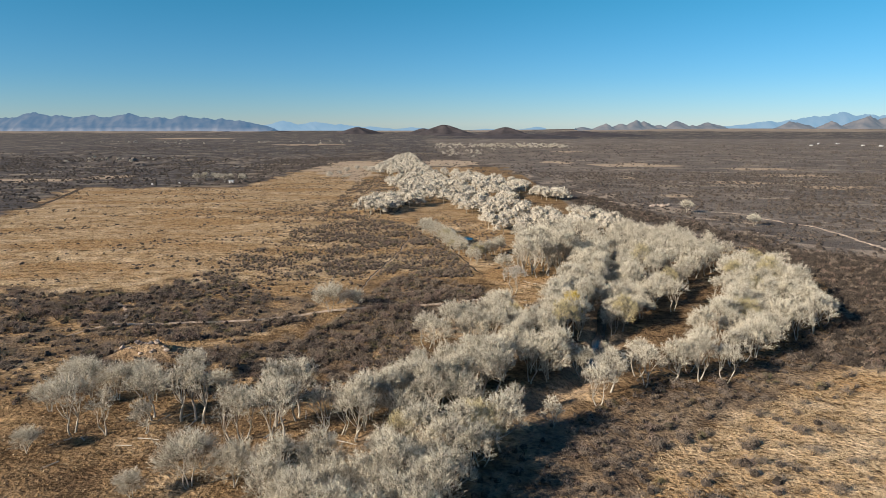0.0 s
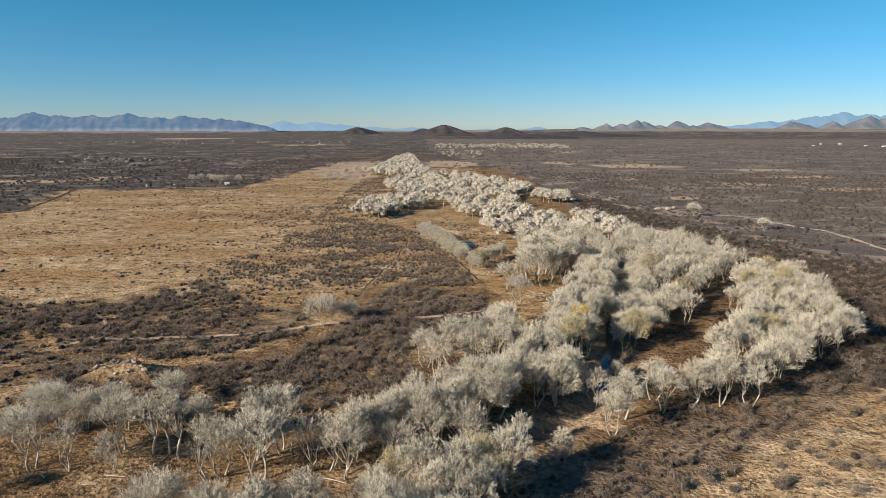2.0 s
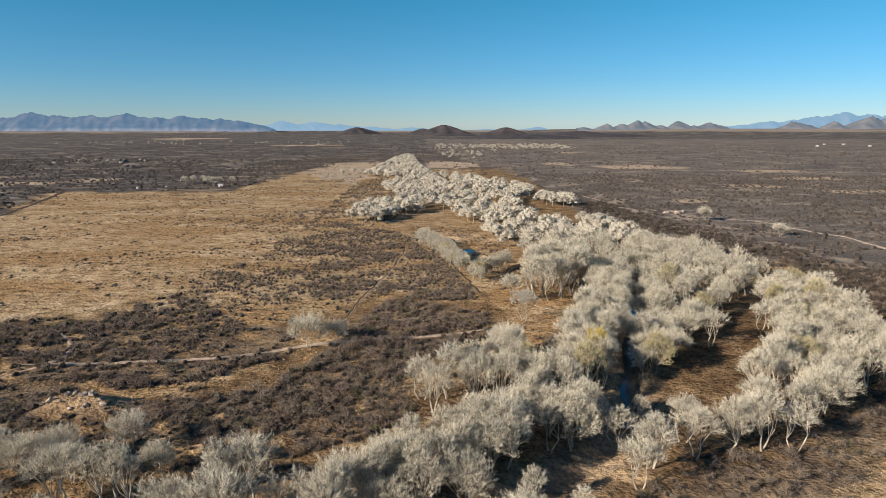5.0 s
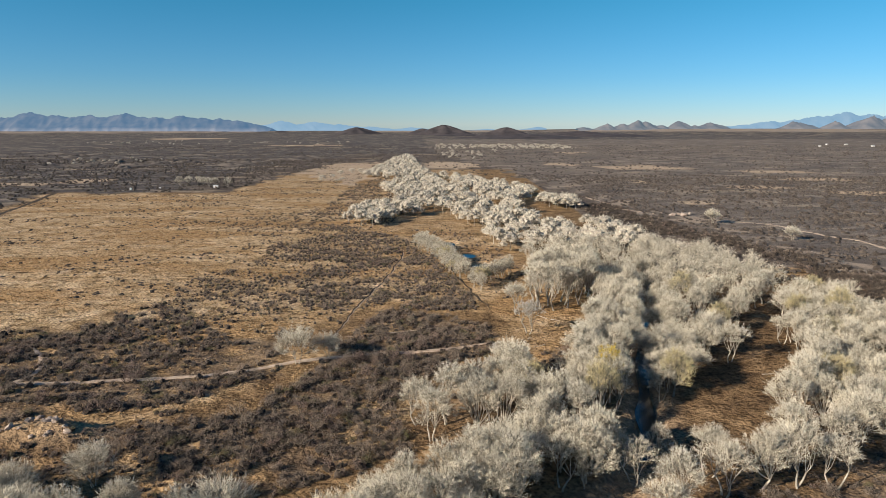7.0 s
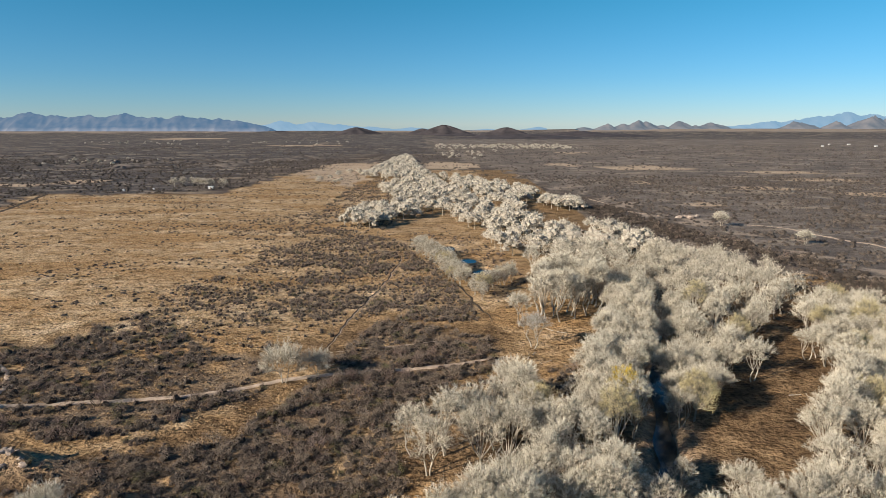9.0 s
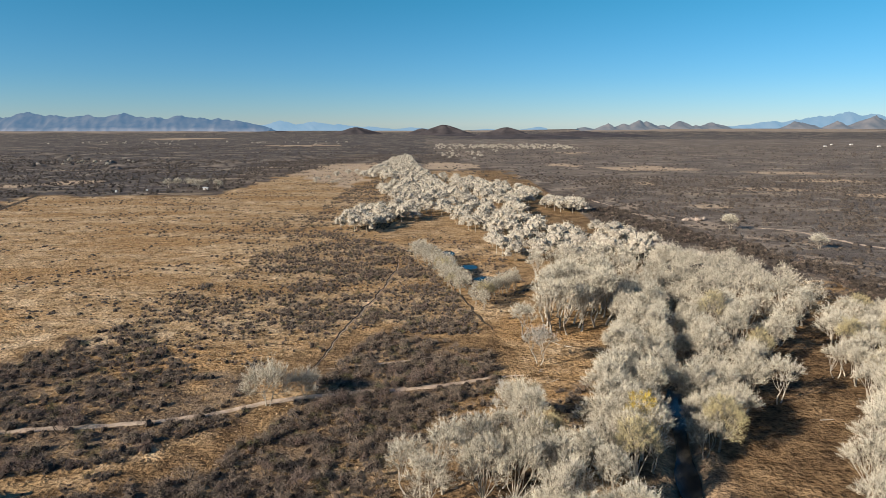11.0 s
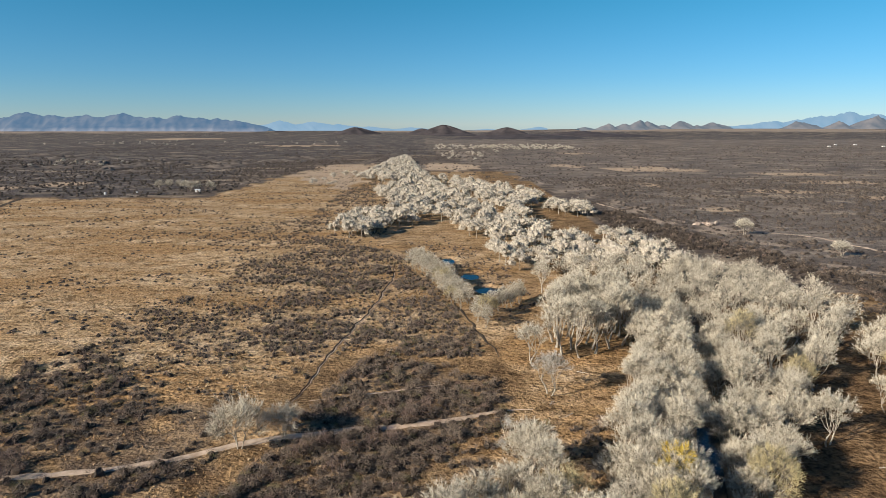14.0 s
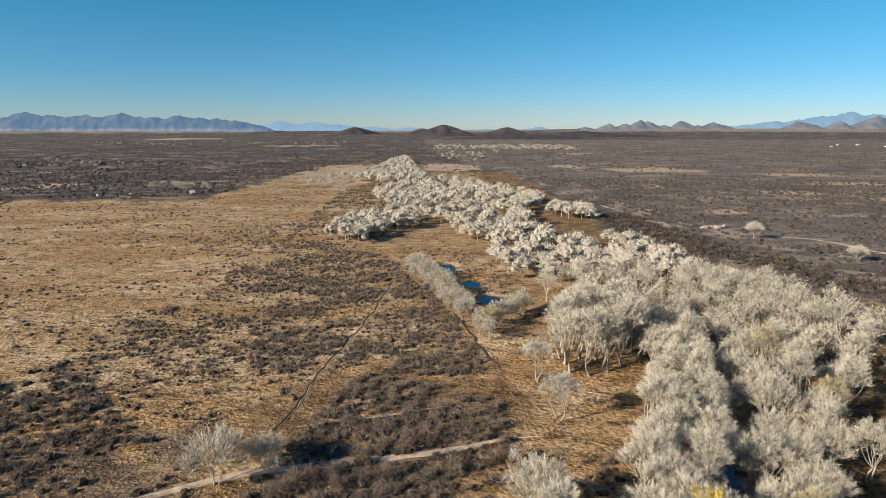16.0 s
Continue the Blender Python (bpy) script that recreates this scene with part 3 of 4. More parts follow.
def hill(name, px, py, d, half, label, lean=0.0, power=1.25, seed=0):
    """A lone cone-shaped hill standing on the plain."""
    h, r, cx = px_h(py, d), half * d / 1085.6, px_x(px, d)
    rr, aa = np.meshgrid(np.linspace(0, 1, 22), np.linspace(0, 2 * math.pi, 56, endpoint=False))
    edge = 1 + 0.12 * np.sin(3 * aa + seed) + 0.07 * np.sin(7 * aa + 2 * seed)
    soft = np.clip(np.sqrt(rr ** 2 + 0.03) - 0.17 * (1 - rr), 0, 1)
    z = h * (1 - soft) ** power * (1 + 0.10 * np.sin(5 * aa + seed) * rr + 0.05 * np.sin(11 * aa + seed) * rr) - 3 * rr
    x, y = cx + r * edge * rr * np.cos(aa) + lean * r * (1 - rr), d + 0.8 * r * edge * rr * np.sin(aa)
    v = np.stack([x.ravel(), y.ravel(), z.ravel()], 1)
    i, j = np.meshgrid(np.arange(56), np.arange(21), indexing="ij")
    a, b = (i * 22 + j).ravel(), (((i + 1) % 56) * 22 + j).ravel()
    t = np.concatenate([np.stack([a, a + 1, b], 1), np.stack([b, a + 1, b + 1], 1)])
    me = tri_mesh(name, v - np.array([cx, d, 0]), t, [M_HILL], None, True)
    ob = new(name, me)
    ob.location = (cx, d, 0)
    return tagged(ob, label, "hill", "hills on the plain")


for px, py, d, half, pw, sd in ((632, 225, 3900, 48, 1.1, 1), (748, 227, 3900, 36, 1.1, 2), (786, 221, 3800, 58, 1.15, 3), (815, 235, 3500, 60, 1.2, 9), (895, 225, 3300, 60, 1.3, 4),
                                (930, 236, 2900, 130, 1.1, 5), (1025, 231, 3400, 80, 1.1, 6), (1075, 235, 3300, 90, 1.1, 7), (500, 231, 4300, 40, 1.2, 8), (400, 232, 4300, 40, 1.2, 8.5)):
    hill("hill", px, py, d, half, "brown cone-shaped scrub hill on the plain", 0.0, pw, sd)


# ---- bare cottonwoods ----
def tube(a, b, ra, rb, sides, V, T):
    a, b = np.asarray(a, float), np.asarray(b, float)
    d = b - a
    d /= max(np.linalg.norm(d), 1e-6)
    u = np.cross(d, (0.3, 1.0, 0.1))
    u /= np.linalg.norm(u)
    w = np.cross(d, u)
    k = len(V)
    for q, r in ((a, ra), (b, rb)):
        for i in range(sides):
            g = 2 * math.pi * i / sides
            V.append(q + r * (u * math.cos(g) + w * math.sin(g)))
    for i in range(sides):
        j = (i + 1) % sides
        T.append((k + i, k + j, k + sides + i))
        T.append((k + j, k + sides + j, k + sides + i))


def limb(a, b, ra, rb, bend, n, sides, V, T, r):
    """A bowed branch in n pieces; gives back its points."""
    a, b = np.asarray(a, float), np.asarray(b, float)
    off = np.array([r.normal(0, bend), r.normal(0, bend), -abs(r.normal(0, bend)) * 0.6])
    pts = [a + (b - a) * s + off * math.sin(math.pi * s) for s in np.linspace(0, 1, n + 1)]
    for i in range(n):
        tube(pts[i], pts[i + 1], ra + (rb - ra) * i / n, ra + (rb - ra) * (i + 1) / n, sides, V, T)
    return pts


def twigs(base, way, count, length, width, spread, r, first=0.38, slip=0.29):
    """Bare twigs on one shoot: thin tapered slips that leave it along its outer part and bend upwards."""
    p = base + way * (length * r.uniform(first, 1.0, count))[:, None] + r.normal(0, 0.07 * length, (count, 3))
    d = way + r.normal(0, spread, (count, 3)) + np.array([0, 0, 0.25])
    d /= np.linalg.norm(d, axis=1)[:, None]
    ln = (length * slip * r.uniform(0.6, 1.3, count))[:, None]
    side = np.cross(d, r.normal(0, 1, (count, 3)))
    side /= np.linalg.norm(side, axis=1)[:, None]
    w = width * r.uniform(0.6, 1.3, count)[:, None]
    v = np.stack([p - side * w, p + side * w, p + d * ln], 1).reshape(-1, 3)
    return v, np.arange(count * 3).reshape(-1, 3)


def crown_heads(r, height, spread, heads, low):
    """The heads of a crown: foot of the fan, radius, lean outwards."""
    for k in range(heads):
        a, u = 6.283 * (k * 0.618 + r.uniform(-0.1, 0.1)), math.sqrt((k + 0.35) / heads)
        rho = spread * 0.74 * u * r.uniform(0.85, 1.15)
        top = height * (low + (1 - low) * math.sqrt(max(0.0, 1 - (0.9 * u) ** 2))) * r.uniform(0.9, 1.05)
        size = spread * r.uniform(0.30, 0.46)
        foot = np.array([rho * math.cos(a) * 0.84, rho * math.sin(a) * 0.84, max(top - size * 1.55, 0.12 * height)])
        yield foot, size, np.array([math.cos(a) * u * 0.55, math.sin(a) * u * 0.55, 0.0])


def shoot_ways(r, count, lean):
    """Directions of the shoots of one head: a fan open to the sky."""
    for j in range(count):
        a, q = 6.283 * (j * 0.618 + r.uniform(-0.1, 0.1)), 1.45 * math.sqrt((j + 0.4) / count)
        d = np.array([math.sin(q) * math.cos(a), math.sin(q) * math.sin(a), math.cos(q) + 0.1]) + lean
        yield d / np.linalg.norm(d), 1.0 - 0.22 * q / 1.45


def tree_template(seed, height, spread, heads, shoots, per, stems=1, width=0.03, low=0.34, sides=5):
    """Trunk mesh (verts, tris) and twig mesh (verts, tris) of one bare tree with its foot at the origin."""
    r = np.random.default_rng(seed)
    V, T, tv, tt, ti, base, forks = [], [], [], [], [], 0, []
    for s in range(stems):
        g = r.uniform(0, 6.28)
        out = 0.0 if stems == 1 else 0.55
        foot = np.array([out * math.cos(g), out * math.sin(g), -0.4])
        fork = foot + np.array([r.normal(0, 0.05) * height + out * math.cos(g), r.normal(0, 0.05) * height + out * math.sin(g), height * r.uniform(0.18, 0.32) + 0.4])
        limb(foot, fork, 0.024 * height / stems ** 0.5, 0.017 * height / stems ** 0.5, 0.2, 3, sides + 1, V, T, r)
        forks.append((fork, 0.0135 * height / stems ** 0.5))
    for foot, size, lean in crown_heads(r, height, spread, heads, low):
        fork, rad = min(forks, key=lambda q: np.linalg.norm((q[0] - foot)[:2]))
        pts = limb(fork, foot, rad * 0.62, 0.05, 0.4, 3, sides, V, T, r)
        for way, reach in shoot_ways(r, shoots, lean):
            length = size * 1.62 * reach * r.uniform(0.88, 1.08)
            start = foot if r.random() < 0.7 else pts[2]
            tip = foot + way * length * 0.8
            limb(start, tip, 0.036, 0.012, 0.08, 1, 3, V, T, r)
            v, t = twigs(foot, way, max(3, int(per * r.uniform(0.75, 1.25))), length, width, 0.46, r)
            # inner slips, in most crowns coloured dark to stand for shade between heads
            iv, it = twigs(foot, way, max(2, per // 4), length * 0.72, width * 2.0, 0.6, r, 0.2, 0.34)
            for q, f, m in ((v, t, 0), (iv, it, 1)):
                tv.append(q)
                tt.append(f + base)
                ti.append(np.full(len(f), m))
                base += len(q)
    return (np.array(V), np.array(T)), (np.concatenate(tv), np.concatenate(tt), np.concatenate(ti))


TREE_KINDS = {  # seed, height, spread, heads, stems, lowest rim of the crown as a share of the height
    "round": (11, 13.0, 4.9, 15, 1, 0.36), "tall": (12, 15.0, 4.0, 13, 2, 0.42), "wide": (13, 11.5, 5.8, 17, 3, 0.32),
    "slim": (14, 14.0, 2.9, 10, 1, 0.45), "crook": (15, 12.0, 4.6, 10, 2, 0.55), "plume": (16, 13.5, 4.7, 14, 2, 0.36),
    "broad": (19, 9.5, 6.0, 13, 3, 0.42), "small": (17, 9.0, 3.0, 10, 2, 0.2), "sparse": (18, 12.5, 4.2, 8, 2, 0.6)}
MESHES = {}
for kind, (sd, h, sp, hd, st, lo) in TREE_KINDS.items():
    for reach, shoots, per, wd, sides in (("", 12, 29, 0.026, 5), ("_mid", 9, 19, 0.038, 3)):
        (V, T), (tv, tt, ti) = tree_template(sd, h, sp, hd, shoots, per if kind != "sparse" else 16, st, wd, lo, sides)
        bole = tri_mesh("trunk", V, T, [M_BARK], None, True)
        for tone, mat in (("grey", M_TWIG), ("yellow", M_TWIG_YELLOW), ("ash", M_TWIG_GREY)):
            MESHES[kind + reach, tone] = (bole, tri_mesh("crown", tv, tt, [mat, M_INNER_SHADE], ti))
MASTERS = {}


def cottonwood(kind, tone, x, y, size, turn, label, group, flat=0.0):
    key = (kind, tone, label, group)
    m = Matrix.LocRotScale((x, y, float(ground_z(x, y))), Euler((0, 0, turn)), (size, size, size * (flat or rng.uniform(0.92, 1.08))))
    if key not in MASTERS:
        root = new("cottonwood_tree")
        root.empty_display_size = 0.5
        part("trunk", MESHES[kind, tone][0], root, "pale grey bare trunk and limbs")
        part("crown", MESHES[kind, tone][1], root)
        root.matrix_basis = m
        MASTERS[key] = tagged(root, label, "tree", group)
        return root
    made = copy_thing(MASTERS[key], m)
    made.matrix_basis = m
    return made


def scatter(poly, gap, seed, limit=4000):
    """Places in a polygon that keep about a crown's width apart."""
    r = np.random.default_rng(seed)
    p = np.array(poly, float)
    got = np.empty((0, 2))
    for _ in range(limit):
        q = r.uniform(p.min(0), p.max(0))
        if inside(poly, q[0], q[1]) and (not len(got) or np.min(np.hypot(*(got - q).T)) > gap * r.uniform(0.8, 1.15)):
            got = np.vstack([got, q])
    return got


def keep_off_water(p, gap):
    return p[to_line(RIVER, p[:, 0], p[:, 1]) > gap]


LABELS = {"grey": "tall bare cottonwood with pale cream-grey twigs", "yellow": "bare cottonwood with yellowish leaf remains on twigs",
          "ash": "bare ash-grey tree standing among brush"}
near_trees, far_trees = [], []
for poly, gap, seed, kinds, lo, hi, group in (
        (GROVE_NEAR, 4.6, 1, ("round", "plume", "wide", "crook"), 0.72, 0.95, "cottonwoods of the near grove"),
        (GROVE_ROW, 4.8, 13, ("round", "plume", "wide"), 0.85, 1.02, "cottonwoods of the near grove"),
        (GROVE_BANK, 5.6, 2, ("plume", "round", "crook", "tall"), 0.85, 1.0, "cottonwoods on the creek bank"),
        (RIVER_ROW, 5.0, 3, ("plume", "tall", "round"), 0.85, 1.02, "cottonwoods along the creek"),
        (GROVE_OPEN, 4.6, 4, ("tall", "slim", "tall"), 1.05, 1.18, "cottonwoods of the open grove"),
        (EAST_WOOD, 6.8, 12, ("round", "plume", "wide", "tall"), 0.8, 1.02, "cottonwoods of the middle wood"),
        (LOOP, 6.2, 5, ("round", "plume", "wide", "crook"), 0.8, 1.02, "cottonwoods of the river bend"),
        (FOREST_FAR, 8.8, 6, ("round", "wide", "tall", "plume"), 0.85, 1.15, "cottonwoods of the long wood"),
        (FAR_FRINGE, 8.0, 7, ("round", "wide"), 0.9, 1.1, "cottonwoods of the far fringe"),
        (ISLAND, 8.0, 8, ("wide", "round"), 0.9, 1.1, "cottonwoods of the island grove"),
        (FOREST_TIP, 10.0, 9, ("round", "wide"), 0.9, 1.1, "cottonwoods of the far wood"),
        (POND_ROW, 3.4, 10, ("small",), 0.75, 0.95, "young cottonwoods by the ponds"),
        (POND_CLUMP, 3.6, 11, ("small",), 0.7, 0.95, "young cottonwoods by the ponds")):
    for x, y in keep_off_water(scatter(poly, gap, seed), 2.4):
        row = (kinds[rng.integers(len(kinds))], "yellow" if rng.random() < 0.07 and y < 340 else "grey", x, y, rng.uniform(lo, hi), rng.uniform(0, 6.28), group)
        (near_trees if y < 345 or "pond" in group else far_trees).append(row)
bank = np.array([q for q in RIVER if 165 <= q[1] <= 300], float)
for s in np.arange(0, 1, 0.05):
    x, y = (np.interp(s * (len(bank) - 1), np.arange(len(bank)), bank[:, k]) for k in (0, 1))
    near_trees.append((("plume", "small", "round")[int(s * 100) % 3], "grey", x + rng.choice([-1, 1]) * rng.uniform(2.6, 3.6), y, rng.uniform(0.65, 0.9), rng.uniform(0, 6.28),
                       "cottonwoods along the creek"))
near_trees.sort(key=lambda q: q[3] if "pond" not in q[6] and "open" not in q[6] else 0)
far_trees += near_trees[300:]
for kind, tone, x, y, size, turn, group in near_trees[:300]:
    cottonwood(kind if y < 225 else kind + "_mid", tone, x, y, size, turn, LABELS[tone], group)

# single trees
for (x, y), (kind, size) in zip(LEFT_TREES, (("crook", .8), ("sparse", .6), ("small", .7), ("crook", .85), ("slim", .75), ("slim", .75), ("slim", .75), ("sparse", .7),
                                             ("crook", .75), ("crook", 1.0), ("crook", .95), ("sparse", .7), ("sparse", .7), ("slim", .8), ("crook", .8))):
    cottonwood(kind, "grey", x, y, size * 1.28, rng.uniform(0, 6.28), "tall bare cottonwood on russet grass floor", "cottonwoods of the west grove")
for (x, y), size in zip(LEFT_BUSHY, (0.95, .8, .5, .85, .8, .7, .75, .6, .7, .5, .7, .7)):
    cottonwood("wide", "grey", x, y, size, rng.uniform(0, 6.28), "broad low bare cottonwood with fine pale twigs", "cottonwoods of the west grove")
for (x, y), (kind, size) in zip(RIVERSIDE, (("crook", .85), ("round", .85), ("small", .8), ("small", .9), ("small", .9), ("crook", .9), ("plume", .85), ("small", .9), ("crook", .95), ("crook", .8))):
    cottonwood(kind, "grey", x, y, size, rng.uniform(0, 6.28), "bare cottonwood with forked pale trunk", "cottonwoods at the wood's edge")
cottonwood("broad", "grey", *PAIR[0], 1.0, 1.0, "broad ash-grey bare tree beside the dirt road", "trees by the road", 1.18)
cottonwood("broad", "grey", *PAIR[1], 0.78, 2.4, "smaller ash-grey bare tree beside the road", "trees by the road", 1.0)
cottonwood("wide", "grey", 17, 182, 0.95, 0.9, "broad pale bare cottonwood rising from dark brush", "old trees in the grass")
cottonwood("crook", "ash", *BARE[0], 1.0, 0.4, "old bare cottonwood with crooked limbs in grass", "old trees in the grass")
cottonwood("crook", "grey", *BARE[1], 1.0, 3.0, "old bare cottonwood with crooked limbs in grass", "old trees in the grass")
for (x, y), s in zip(WHITE, (0.75, 0.85)):
    cottonwood("wide", "grey", x, y, s, 1.0, "lone pale bare tree on the scrub plain", "lone trees on the plain")
for x, y in FAR_CLUMP:
    cottonwood("wide_mid", "grey", x, y, 0.85, rng.uniform(0, 6), "grey bare tree beside a small white shack", "trees by the shack")

# the wood far off
def dome_template(seed, size=1.0):
    """A low uneven bush, seen only from afar."""
    r = np.random.default_rng(seed)
    a = np.arange(4) * 1.5708 + r.uniform(0, 1.2)
    low = np.stack([0.5 * np.cos(a), 0.5 * np.sin(a), np.full(4, -0.05)], 1) * r.uniform(0.8, 1.2, (4, 1))
    mid = np.stack([0.46 * np.cos(a + 0.6), 0.46 * np.sin(a + 0.6), np.full(4, 0.5)], 1) * r.uniform(0.7, 1.25, (4, 1))
    v = np.concatenate([low, mid, [[r.normal(0, 0.1), r.normal(0, 0.1), 0.85]]]) * size
    t = [(i, (i + 1) % 4, 4 + i) for i in range(4)] + [((i + 1) % 4, 4 + (i + 1) % 4, 4 + i) for i in range(4)] + [(4 + i, 4 + (i + 1) % 4, 8) for i in range(4)]
    return v, np.array(t), np.zeros(12, int)


def clump_template(seed, height, spread, heads, blades, width, low):
    """A bare tree seen from afar: a trunk and a crown of heads, each a dense heart, darker as painted inner shade,
    inside a fan of paler twigs.
    """
    r, V, T = np.random.default_rng(seed), [], []
    limb((0, 0, -0.4), (r.normal(0, 0.3), r.normal(0, 0.3), height * 0.55), 0.22, 0.1, 0.2, 2, 4, V, T, r)
    vs, ts, ix = [np.array(V)], [np.array(T)], [np.zeros(len(T), int)]
    base = len(V)
    for k, (foot, size, lean) in enumerate(crown_heads(r, height, spread, heads, low)):
        cv, ct, _ = dome_template(seed * 100 + k, 1.0)
        parts = [(cv * np.array([size * 1.5, size * 1.5, size * 0.95]) + foot + np.array([0, 0, 0.32 * size]), ct, 2)]
        for way, reach in shoot_ways(r, 9, lean):
            v, t = twigs(foot, way, blades, size * 1.5 * reach, width, 0.5, r, 0.4, 0.36)
            parts.append((v, t, 1))
        for q, f, m in parts:
            vs.append(q)
            ts.append(f + base)
            ix.append(np.full(len(f), m))
            base += len(q)
    return np.concatenate(vs), np.concatenate(ts), np.concatenate(ix)


def joined_tree(seed, height, spread, heads, low):
    (V, T), (tv, tt, ti) = tree_template(seed, height, spread, heads, 8, 13, 1, 0.042, low, 3)
    return np.concatenate([V, tv]), np.concatenate([T, tt + len(V)]), np.concatenate([np.zeros(len(T), int), ti + 1])


far_kinds = [clump_template(31, 10.0, 5.8, 11, 6, 0.085, 0.34), clump_template(32, 9.4, 6.4, 12, 6, 0.085, 0.32), clump_template(33, 11.0, 5.4, 10, 6, 0.085, 0.36)]
middle_kinds = [joined_tree(34, 12.5, 4.9, 12, 0.36), joined_tree(35, 11.5, 5.4, 13, 0.34), joined_tree(36, 14.0, 4.3, 11, 0.4)]
for x, y in FAR_SINGLES:
    far_trees.append(("round", "grey", x, y, 0.9, 1.0, ""))
for x0, x1, y0, y1, n in ((-20, 340, 1560, 1880, 230), (-620, -480, 950, 1150, 16), (-1300, -300, 1900, 2300, 40), (-20, 120, 1100, 1500, 25), (-135, -90, 690, 740, 7)):
    for _ in range(n):
        far_trees.append(("round", "grey", rng.uniform(x0, x1), rng.uniform(y0, y1), rng.uniform(0.4, 0.8), rng.uniform(0, 6), ""))
ft = np.array([(q[2], q[3], q[4], q[5]) for q in far_trees])
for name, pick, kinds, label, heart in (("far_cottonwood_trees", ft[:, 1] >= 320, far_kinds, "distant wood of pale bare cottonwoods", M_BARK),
                                 ("middle_cottonwood_trees", ft[:, 1] < 320, middle_kinds, "crowded wood of pale bare cottonwoods", M_INNER_SHADE)):
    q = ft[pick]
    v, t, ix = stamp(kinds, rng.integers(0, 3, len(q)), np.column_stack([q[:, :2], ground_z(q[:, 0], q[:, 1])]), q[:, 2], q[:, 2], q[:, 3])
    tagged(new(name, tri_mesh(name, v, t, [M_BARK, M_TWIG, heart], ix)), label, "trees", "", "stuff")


# ---- brush ----
def shrub_template(seed, blades, width, length=0.34):
    """A many-stemmed leafless bush of a few lobes, about one metre across and one high."""
    r = np.random.default_rng(seed)
    lobe = r.integers(0, 4, blades)
    ca, cr = r.uniform(0, 6.283, 4), r.uniform(0.12, 0.3, 4)
    cx, cy, size = (cr * np.cos(ca))[lobe], (cr * np.sin(ca))[lobe], r.uniform(0.55, 0.8, 4)[lobe]
    a, u = r.uniform(0, 6.283, blades), np.sqrt(r.uniform(0, 1, blades))
    top = 1.15 * size * np.sqrt(np.clip(1 - (0.95 * u) ** 2, 0, 1)) * r.uniform(0.6, 1.05, blades)
    tip = np.stack([cx + 0.5 * size * u * np.cos(a), cy + 0.5 * size * u * np.sin(a), 0.1 + top], 1)
    d = np.stack([0.8 * u * np.cos(a), 0.8 * u * np.sin(a), np.full(blades, 0.7)], 1) + r.normal(0, 0.35, (blades, 3))
    d /= np.linalg.norm(d, axis=1)[:, None]
    foot = tip - d * (length * r.uniform(0.5, 1.0, blades))[:, None]
    foot[:, 2] = np.maximum(foot[:, 2], -0.05)
    side = np.cross(d, np.stack([np.cos(a), np.sin(a), 0.4 + 0 * a], 1) + r.normal(0, 0.5, (blades, 3)))
    side /= np.linalg.norm(side, axis=1)[:, None]
    w = (width * r.uniform(0.6, 1.3, blades))[:, None]
    v = np.stack([foot - side * w * 0.8, foot + side * w * 0.8, tip + side * w * 0.3], 1).reshape(-1, 3)
    return v, np.arange(blades * 3).reshape(-1, 3), np.zeros(blades, int)


def brush(name, poly, count, lo, hi, templates, mats, label, seed, clump=0.0, size_clump=20.0, tall=0.72, away=0.0, keep=None):
    r = np.random.default_rng(seed)
    p = np.array(poly, float)
    q = r.uniform(p.min(0), p.max(0), (count * 8, 2))
    ok = inside(poly, q[:, 0] + 4 * wander(q[:, 0], q[:, 1], 12, seed), q[:, 1] + 4 * wander(q[:, 0], q[:, 1], 14, seed + 1))
    ok &= wander(q[:, 0], q[:, 1] * 1.5, size_clump, seed + 2) + r.normal(0, 0.35, len(q)) > clump
    for line, gap in ((DIRT_ROAD, 1.1), (UPPER_TRACK, 0.8), (TRAIL, 1.3), (GULLY, 1.0), (RIVER, 4.5), (EAST_ROAD_B, 3.0)):
        ok &= to_line(line, q[:, 0], q[:, 1]) > gap
    for (px, py), (rx, ry) in zip(POND, POND_SIZE):
        ok &= np.hypot((q[:, 0] - px) / rx, (q[:, 1] - py) / ry) > 1.1
    q = q[ok][:count]
    n = len(q)
    s = lo + (hi - lo) * r.beta(1.6, 2.6, n)
    v, t, ix = stamp(templates, r.integers(0, len(templates), n), np.column_stack([q, ground_z(q[:, 0], q[:, 1]) - 0.05]), s, s * tall * r.uniform(0.75, 1.2, n), r.uniform(0, 6.28, n))
    # a mix of kinds in one mass of brush; the hearts are coloured darker as inner shade
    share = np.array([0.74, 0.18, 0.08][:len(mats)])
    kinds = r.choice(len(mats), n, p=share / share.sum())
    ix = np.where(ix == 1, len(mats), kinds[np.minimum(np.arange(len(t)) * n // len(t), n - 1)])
    mats = mats + [M_BUSH_SHADE]
    return tagged(new(name, tri_mesh(name, v, t, mats, ix)), label, "brush", "", "stuff")


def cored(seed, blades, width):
    """Twigs round a solid dark heart added as the bush's inner shade."""
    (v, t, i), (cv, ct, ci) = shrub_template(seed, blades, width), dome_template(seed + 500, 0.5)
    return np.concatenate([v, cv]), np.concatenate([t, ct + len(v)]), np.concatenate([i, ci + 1])


